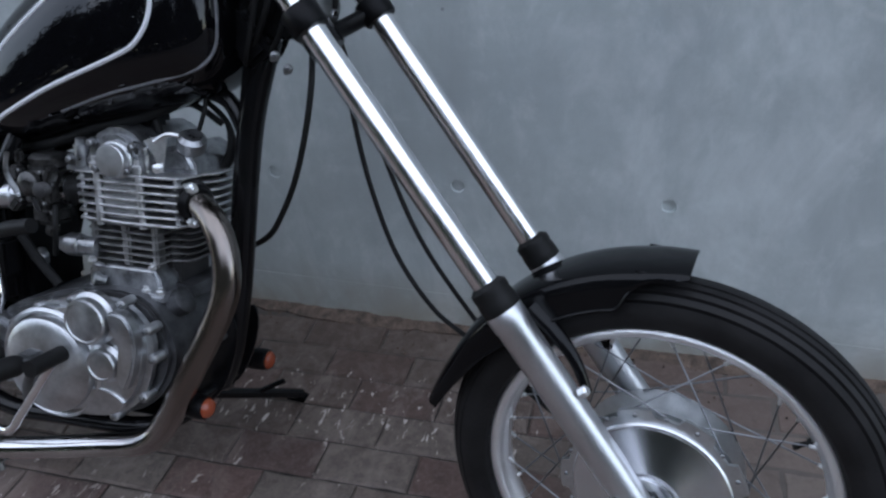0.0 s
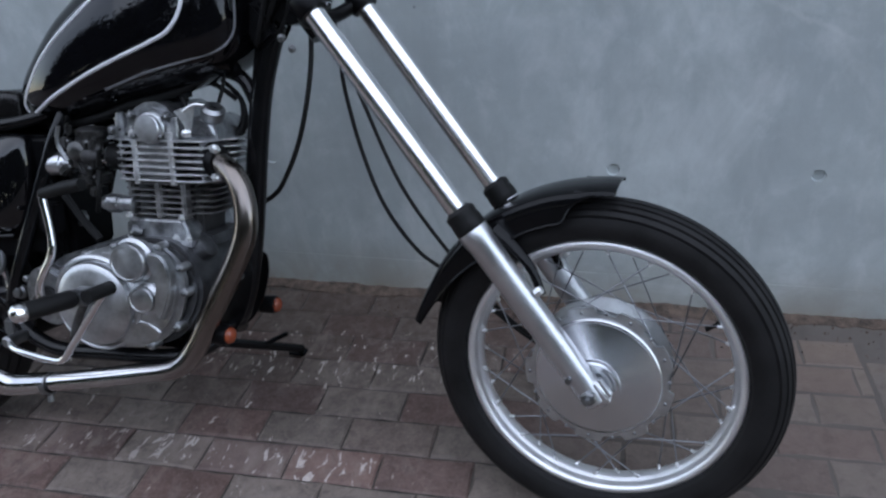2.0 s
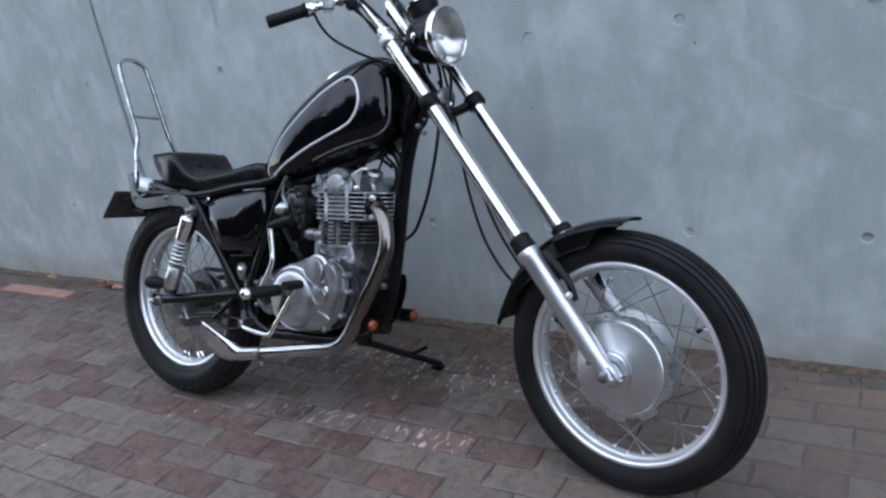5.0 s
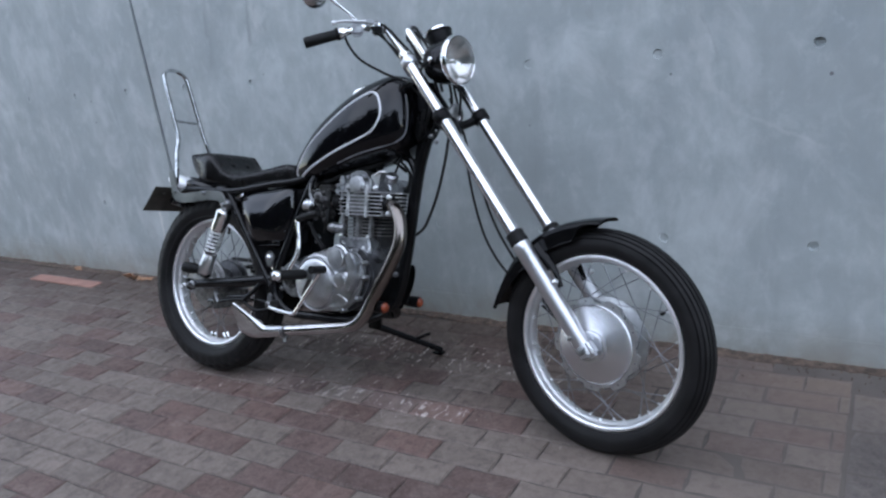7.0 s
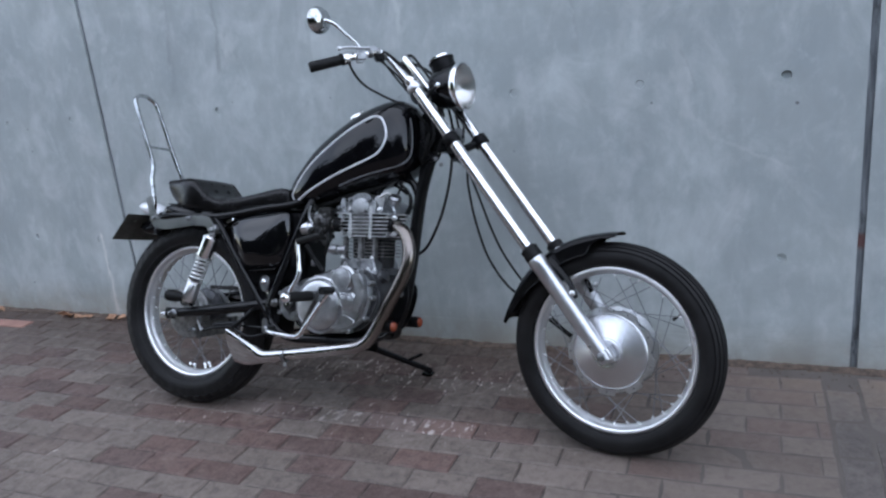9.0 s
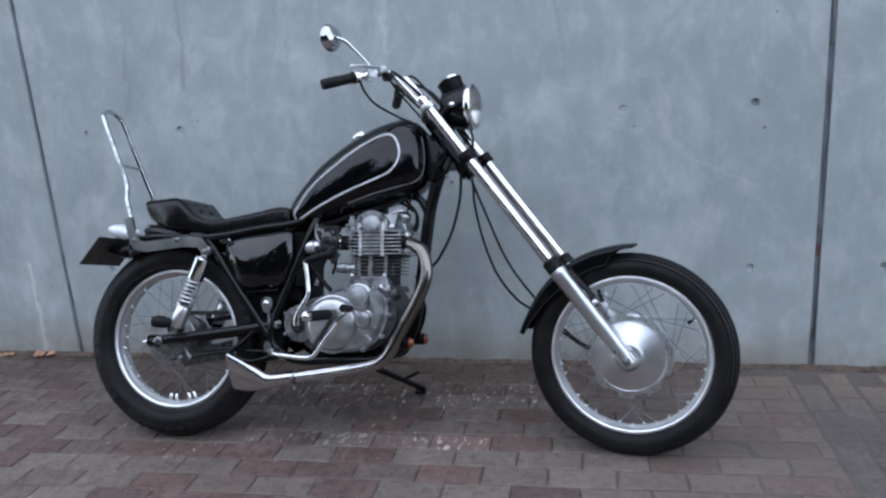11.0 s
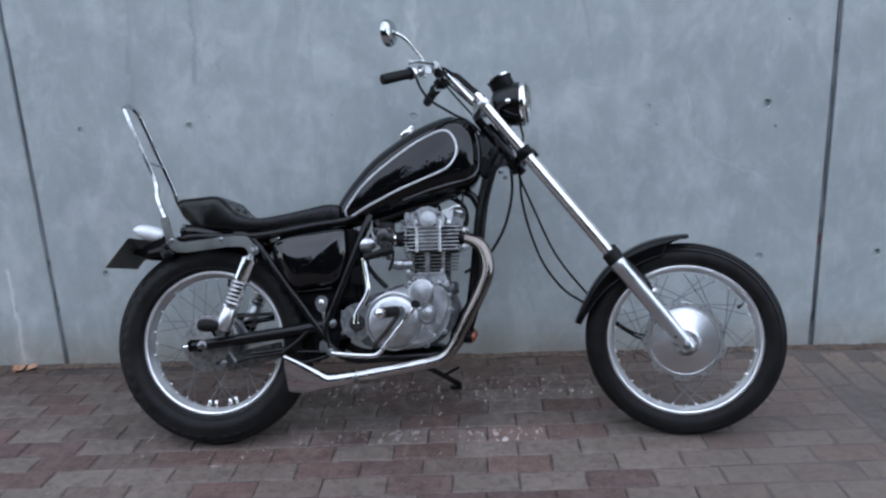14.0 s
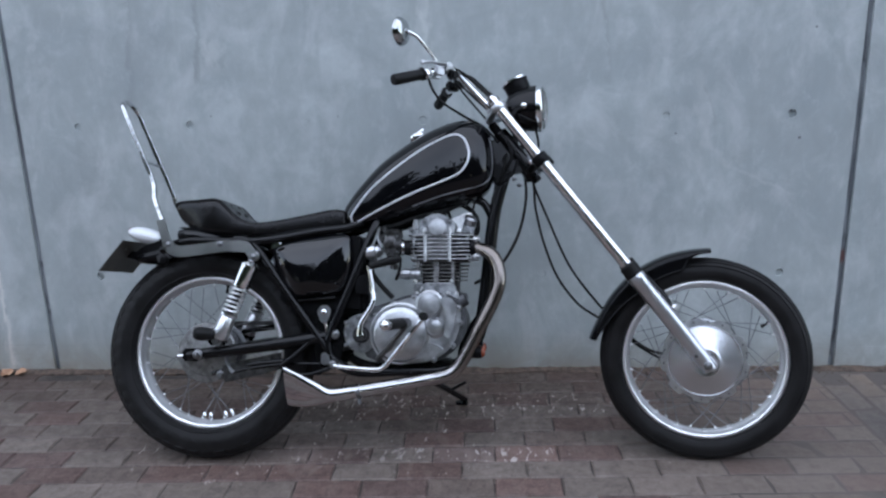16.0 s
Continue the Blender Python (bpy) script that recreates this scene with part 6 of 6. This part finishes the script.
# rider pegs and brake pedal
for s in (-1, 1):
    a, b = Vector((-0.012, s * 0.222, 0.431)), Vector((-0.049, s * 0.308, 0.428))
    peg = part("foot_peg", lathe([(0.010, -0.008), (0.0155, 0.0), (0.0165, 0.006), (0.0165, (b - a).length - 0.012), (0.013, (b - a).length - 0.010)], a, b - a, 18), M_RUBBER, bike, "black rubber foot peg")
    part("peg_ball", lathe([(0.012, -0.018), (0.0155, -0.014), (0.0165, -0.004), (0.0145, 0.006), (0.008, 0.011), (0.001, 0.013)], b, b - a, 20), M_CHROME, peg, "chrome peg end")
    part("peg_clevis", block((-0.004, s * 0.205, 0.431), (0.034, 0.034, 0.030), 0.006, segs=2), M_DULL, peg)
    part("peg_arm", tube([(-0.004, s * 0.198, 0.425), (-0.050, s * 0.175, 0.370), (-0.100, s * 0.130, 0.318)], [0.0075, 0.0075, 0.009], 10, 4), M_CARB, peg)
ped = part("brake_pedal", tube([(-0.226, -0.160, 0.303), (-0.190, -0.178, 0.298), (-0.100, -0.192, 0.293), (-0.070, -0.196, 0.302), (-0.044, -0.200, 0.332), (0.048, -0.212, 0.446)], 0.0068, 12, 6), M_CHROME, bike, "bent chrome brake pedal")
part("pedal_pad", tube([(0.050, -0.200, 0.450), (0.052, -0.262, 0.452)], 0.0125, 14, 1), M_RUBBER, ped, "black pedal rubber")
part("pedal_pivot", lathe([(0.012, -0.05), (0.012, 0.004), (0.008, 0.008)], (-0.232, -0.158, 0.304), (0, -1, 0), 14), M_DULL, ped)

# exhaust: header, then a flattened fishtail
pipe = part("exhaust_pipe", tube([(0.176, -0.050, 0.660), (0.206, -0.066, 0.658), (0.246, -0.090, 0.638), (0.267, -0.102, 0.598), (0.270, -0.109, 0.548), (0.250, -0.112, 0.492), (0.203, -0.118, 0.400), (0.163, -0.120, 0.324),
                                  (0.134, -0.122, 0.286), (0.098, -0.125, 0.268), (0.040, -0.130, 0.257), (-0.060, -0.142, 0.240), (-0.165, -0.155, 0.224)], [0.0207] * 9 + [0.0204, 0.0198, 0.0190, 0.0186], 24, 8), M_EXH, bike, "heat-tinted chrome exhaust pipe", sharp=60)
part("port_collar", lathe([(0.030, -0.004), (0.030, 0.006), (0.026, 0.010), (0.024, 0.016)], (0.190, -0.058, 0.660), (0.88, -0.45, -0.02), 24), M_SATIN, pipe)
rows = stations([(-0.150, 0.227, 0.0200, 0.0200), (-0.205, 0.2175, 0.0212, 0.0206), (-0.240, 0.2130, 0.0240, 0.0206), (-0.270, 0.2165, 0.0360, 0.0190), (-0.305, 0.2210, 0.0500, 0.0165), (-0.342, 0.2290, 0.0620, 0.0150), (-0.374, 0.2380, 0.0680, 0.0145)], 5)
bm = bmesh.new()
plumb = Matrix.Rotation(radians(26), 3, "X")
outer = [[bm.verts.new(plumb @ (p - Vector((0, 0, z))) + Vector((0, -0.156, z))) for p in oval(x, z, h, h, w, 2.2, 32)] for x, z, h, w in rows]
inner = [[bm.verts.new(plumb @ (p - Vector((0, 0, z))) + Vector((0, -0.156, z))) for p in oval(x, z, h - 0.002, h - 0.002, w - 0.002, 2.2, 32)] for x, z, h, w in rows[::-1][:18]]
bridge(bm, outer + inner)
part("fishtail", bm, M_EXH, pipe, "flared chrome fishtail end", sharp=60)
part("exhaust_clamp", hoop([(0.0200, -0.006), (0.0222, -0.006), (0.0222, 0.006), (0.0200, 0.006)], (-0.152, -0.155, 0.2245), (0.985, 0.01, 0.17), 28), M_DULL, pipe)
part("clamp_bolt", tube([(-0.150, -0.158, 0.202), (-0.149, -0.158, 0.188)], [0.005, 0.006], 8, 1), M_DULL, pipe)

# front indicators low on the frame
for s in (-1, 1):
    ind = part("indicator", lathe([(0.004, -0.062), (0.014, -0.058), (0.0190, -0.046), (0.0198, -0.004), (0.0185, 0.0)], (0.216, s * 0.096, 0.339), (1, s * 0.05, 0), 24), M_SATIN, bike, "black indicator body")
    part("indicator_lens", lathe([(0.0160, -0.002), (0.0160, 0.003), (0.013, 0.008), (0.006, 0.011), (0.001, 0.0115)], (0.216, s * 0.096, 0.339), (1, s * 0.05, 0), 24), M_AMBER, ind, "orange lens")
    part("indicator_stalk", tube([(0.185, s * 0.085, 0.339), (0.188, s * 0.045, 0.340), (0.195, 0, 0.345)], 0.009, 10, 3), M_FRAME, ind)

# side stand
stand = part("side_stand", tube([(0.030, 0.100, 0.237), (0.058, 0.165, 0.211), (0.120, 0.308, 0.153), (0.143, 0.360, 0.131)], [0.013, 0.011, 0.011, 0.011], 12, 4), M_FRAME, bike, "black side stand")
part("stand_foot", block((0.131, 0.364, 0.1195), (0.045, 0.030, 0.008), 0.003, Matrix.Rotation(radians(LEAN), 4, "X")), M_FRAME, stand)
part("stand_tang", tube([(0.095, 0.250, 0.177), (0.120, 0.262, 0.190), (0.150, 0.270, 0.205)], 0.006, 8, 3), M_FRAME, stand)
part("stand_bracket", block((0.030, 0.100, 0.256), (0.050, 0.020, 0.062), 0.004), M_FRAME, stand)


# ---- litter at the foot of the wall ----
def fallen_leaf(rng):
    bm = bmesh.new()
    n, long_, wide, curl = 7, rng.uniform(0.045, 0.075), rng.uniform(0.016, 0.026), rng.uniform(0.5, 1.1)
    rows_ = []
    for i in range(n):
        u = i / (n - 1)
        w = wide * math.sin(math.pi * min(0.97, u * 0.94 + 0.03)) ** 0.8
        x = (u - 0.5) * long_
        w *= rng.uniform(0.7, 1.15)
        z = rng.uniform(-0.004, 0.004) + curl * 0.5 * (u - 0.5) ** 2 * long_
        rows_.append([bm.verts.new((x, y * w, z + curl * 0.6 * abs(y) * w)) for y in (-1, 0, 1)])
    for a, b in zip(rows_, rows_[1:]):
        for j in range(2):
            bm.faces.new((a[j], a[j + 1], b[j + 1], b[j]))
    bmesh.ops.recalc_face_normals(bm, faces=bm.faces)
    bmesh.ops.solidify(bm, geom=bm.faces[:], thickness=0.0007)
    low = min(v.co.z for v in bm.verts)
    bm.transform(Matrix.Translation((0, 0, -low)))
    return bm


rng = random.Random(12)
for x in (-2.17, -2.135, -2.10, -2.075, -2.03, -1.965, -1.745, -1.80, -2.66):
    leaf = part("fallen_leaf", fallen_leaf(rng), M_DRY)
    tilt = pose(0, 0, 0, rng.uniform(-22, 22), rng.uniform(-22, 22), rng.uniform(0, 360))
    low = min((tilt @ v.co).z for v in leaf.data.vertices)
    leaf.matrix_world = Matrix.Translation((x, -0.030 - rng.uniform(0, 0.035), lie(x) - low)) @ tilt
    tagged(leaf, "dry orange-brown leaf lying at the foot of the wall", "leaf", "fallen leaves")

# a low uneven ridge of soil and crumbs in the corner
bm = bmesh.new()
rng = random.Random(8)
prev = None
for i in range(720):
    x = -5.0 + i * 0.012
    w = 0.030 + 0.018 * noise.noise(Vector((x * 3.1, 0, 0))) + 0.008 * noise.noise(Vector((x * 17, 3, 0))) + rng.uniform(-0.003, 0.004)
    h = max(0.002, 0.008 + 0.008 * noise.noise(Vector((x * 5.3, 4, 0))) + 0.004 * noise.noise(Vector((x * 21, 4, 0))))
    ring = [bm.verts.new((x + rng.uniform(-0.004, 0.004), y, z)) for y, z in ((0.004, h + rng.uniform(0, 0.003)), (-0.004 - 0.25 * w, h * rng.uniform(0.6, 1.1)), (-0.004 - 0.6 * w, h * rng.uniform(0.2, 0.7)), (-0.004 - w, 0.0004), (-0.004 - w, -0.006))]
    if prev:
        for j in range(4):
            bm.faces.new((prev[j], prev[j + 1], ring[j + 1], ring[j]))
    prev = ring
for k in range(900):
    c, r = Vector((rng.uniform(-3.2, 2.4), -0.012 - 0.16 * rng.random() ** 2.2, 0.001)), rng.uniform(0.0015, 0.0045)
    low = [bm.verts.new(c + Vector((r * math.cos(a + k), r * math.sin(a + k) * 0.8, -0.003))) for a in (0, 1.57, 3.14, 4.71)]
    top = bm.verts.new(c + Vector((0, 0, r)))
    for j in range(4):
        bm.faces.new((low[j], low[(j + 1) % 4], top))
soil = part("soil_ridge", bm, M_SOIL, m=GROUND, sharp=60)
tagged(soil, "thin ridge of brown soil and crumbs along the wall foot", "soil", kind="stuff")


# ---- trees across the way, seen mirrored in the paint ----
def tree(x, y, tall, seed):
    rng = random.Random(seed)
    t = empty("tree")
    t.location = (x, y, lie(x) - 0.012)
    part("trunk", tube([(0, 0, 0), (0.06, 0.03, tall * 0.3), (-0.05, 0.05, tall * 0.6), (0.02, 0, tall * 0.9)], [0.17, 0.13, 0.09, 0.02], 10, 4), M_BARK, t)
    bm = bmesh.new()
    hubs = []
    for k in range(9):
        a, r, z = rng.uniform(0, 6.28), rng.uniform(0.3, 0.34) * tall, tall * rng.uniform(0.42, 0.98)
        r *= rng.uniform(0.4, 1.0) * (1.25 - z / tall)
        tip = Vector((r * math.cos(a), r * math.sin(a), z))
        part("limb", tube([(0, 0, z * 0.7), tip * 0.6 + Vector((0, 0, z * 0.28)), tip], [0.05, 0.03, 0.008], 6, 3), M_BARK, t)
        hubs.append(tip)
    for k in range(2600):
        h = rng.choice(hubs)
        p = h + Vector([rng.gauss(0, 0.13 * tall) for _ in range(3)]) * 0.8
        s = rng.uniform(0.10, 0.26)
        u = Vector([rng.uniform(-1, 1) for _ in range(3)]).normalized()
        v = u.orthogonal().normalized()
        bm.faces.new([bm.verts.new(p + q) for q in (-u * s, v * s * 0.45, u * s, -v * s * 0.55)])
    part("crown", bm, M_LEAF, t)
    tagged(t, "dark broadleaf tree across the way", "tree", "trees across the way")


rng = random.Random(33)
for i in range(13):
    tree(-12.5 + 2.1 * i + rng.uniform(-0.5, 0.5), -8.6 + rng.uniform(-0.9, 0.6), rng.uniform(3.8, 5.9), 70 + i)

# unseen hedge, added to block the low sky from the paint's reflections
bm = bmesh.new()
for k in range(15000):
    x = rng.uniform(-17, 17)
    rise = 2.7 + 0.9 * noise.noise(Vector((x * 0.45, 2, 0))) + 0.5 * noise.noise(Vector((x * 1.6, 7, 0)))
    p = Vector((x, -7.9 + rng.gauss(0, 0.35), lie(0) + 0.02 + rise * rng.random() ** 0.8))
    s = rng.uniform(0.10, 0.24)
    u = Vector([rng.uniform(-1, 1) for _ in range(3)]).normalized()
    v = u.orthogonal().normalized()
    bm.faces.new([bm.verts.new(p + q) for q in (-u * s, v * s * 0.6, u * s, -v * s * 0.6)])
hedge = part("hedge", bm, M_LEAF)
tagged(hedge, "tall dark hedge added out of view to darken low reflections", "hedge", kind="stuff")


# ---- pavers ----
TURN, ROW, LONG = math.tan(radians(1.9)), 0.0965, 0.2
# tones of the pavers that can be told apart: row -> (first column, tones)
LAID = {2: (-2, "BRBRBRB"), 3: (-4, "BBRBGGGBB"), 4: (-10, "RBBGBBBGGBPGRRB"), 5: (-10, "GRGBBBBBGRGBGBB"), 6: (-8, "PPGBBBPGPKRGBB"), 7: (-7, "RBRRRGRGGGGRG"),
        8: (-8, "GRGGGGRPBRGGGGR"), 9: (-7, "GBGRBGPGGPGGB"), 10: (-6, "BGPRRGPPPG"), 11: (-6, "GGGGGPRGG"), 12: (-5, "GGPGRGB")}


def paver_mesh(rng, mat):
    """A paver with worn, slightly uneven edges and eased corners."""
    bm = bmesh.new()
    hx, hy, c = 0.0972, 0.0454, 0.0040
    low, mid, top = [], [], []
    n_x, n_y = 5, 3
    rim = [(-1 + 2 * a / n_x, -1) for a in range(n_x)] + [(1, -1 + 2 * a / n_y) for a in range(n_y)] + [(1 - 2 * a / n_x, 1) for a in range(n_x)] + [(-1, 1 - 2 * a / n_y) for a in range(n_y)]
    for sx, sy in rim:
        corner = abs(sx) == 1 and abs(sy) == 1
        jx, jy = rng.uniform(-0.0011, 0.0004) - (0.0022 if corner else 0), rng.uniform(-0.0011, 0.0004) - (0.0022 if corner else 0)
        x, y = sx * hx + math.copysign(jx, sx) * (abs(sx) == 1), sy * hy + math.copysign(jy, sy) * (abs(sy) == 1)
        cut = c * rng.uniform(0.6, 1.5)
        low.append(bm.verts.new((x, y, -0.03)))
        mid.append(bm.verts.new((x, y, -cut)))
        top.append(bm.verts.new((x - math.copysign(cut, sx) * (abs(sx) == 1), y - math.copysign(cut, sy) * (abs(sy) == 1), 0)))
    bridge(bm, [low, mid, top], caps=False)
    bm.faces.new(top)
    me = bpy.data.meshes.new("paver")
    bm.to_mesh(me)
    bm.free()
    me.materials.append(mat)
    return me


pavement = empty("pavement")
pavement.matrix_world = GROUND
tagged(pavement, "worn grey and dull red pavers in running bond", "pavement", kind="structure")
rng = random.Random(21)
shared = {k: [paver_mesh(rng, M_PAVER[k]) for _ in range(4)] for k in M_PAVER}
bases = [([tuple(v.co) for v in me.vertices], [tuple(p.vertices) for p in me.polygons]) for me in shared["G"]]
verts, faces, slots, count = [], [], [], 0
for k in range(-1, 52):
    for i in range(-50, 20):
        u = (0.151 if k % 2 else 0.053) + LONG * i + LONG / 2
        v = -0.0305 - ROW * k - ROW / 2 + (u - 0.34) * TURN
        edge = 1.472 - 0.026 * v - u
        if v > -0.050 or edge < 0.014 - LONG / 2:
            continue
        first, row_tones = LAID.get(k, (99, ""))
        tone = row_tones[i - first] if 0 <= i - first < len(row_tones) else rng.choice("GGGGBBBRRP")
        short = min(1, (edge + LONG / 2) / LONG)
        u -= (1 - short) * LONG / 2
        m = pose(u, v, rng.uniform(-0.0018, 0.0002), rng.uniform(-0.6, 0.6), rng.uniform(-0.4, 0.4), 1.9 + rng.uniform(-0.5, 0.5)) @ Matrix.Diagonal((short, 1, 1, 1))
        if -1.50 < u < 1.45 and v > -1.75 and count < 300:
            ob = new("paver", rng.choice(shared[tone]))
            ob.parent = pavement
            ob.matrix_basis = m
            count += 1
        else:
            base, polys = rng.choice(bases)
            o = len(verts)
            verts += [tuple(m @ Vector(p)) for p in base]
            faces += [tuple(o + q for q in f) for f in polys]
            slots += ["GBRP".index(tone if tone != "K" else "R")] * len(polys)
me = bpy.data.meshes.new("paver_field")
me.from_pydata(verts, [], faces)
for k in "GBRP":
    me.materials.append(M_FIELD[k])
me.polygons.foreach_set("material_index", slots)
field = new("paver_field", me)
field.parent = pavement
tagged(field, "the further pavers of the same pavement", kind="stuff")

# cement swept into the joints towards the border
bm = bmesh.new()
bmesh.ops.create_grid(bm, x_segments=12, y_segments=10, size=0.5)
part("joint_cement", bm, M_SAND, pavement, "grey-brown cement swept into the joints", Matrix.Translation((1.80, -0.76, -0.0021)) @ Matrix.Diagonal((1.75, 1.50, 1, 1)))

# the border beyond: slate-grey pavers laid the other way
border_meshes = [paver_mesh(rng, M_BORDER) for _ in range(4)]
for c in range(12):
    for r in range(-1, 24):
        x, y = 1.526 + 0.1 * c, -0.057 - LONG * r - (0.1 if c % 2 else 0)
        x -= 0.026 * y
        if y > -0.06:
            continue
        ob = new("border_paver", rng.choice(border_meshes))
        ob.parent = pavement
        ob.matrix_basis = pose(x, y, rng.uniform(-0.002, 0.0), rng.uniform(-0.5, 0.5), rng.uniform(-0.5, 0.5), 91.5 + rng.uniform(-0.5, 0.5))

strip = part("brick_strip", block((0, 0, 0.002), (0.60, 0.078, 0.008), 0.002), M_BRICK)
strip.matrix_world = pose(-2.55, -0.195, lie(-2.55), 0, 0, 1.5)
tagged(strip, "flat pink brick strip lying near the wall foot", "brick")
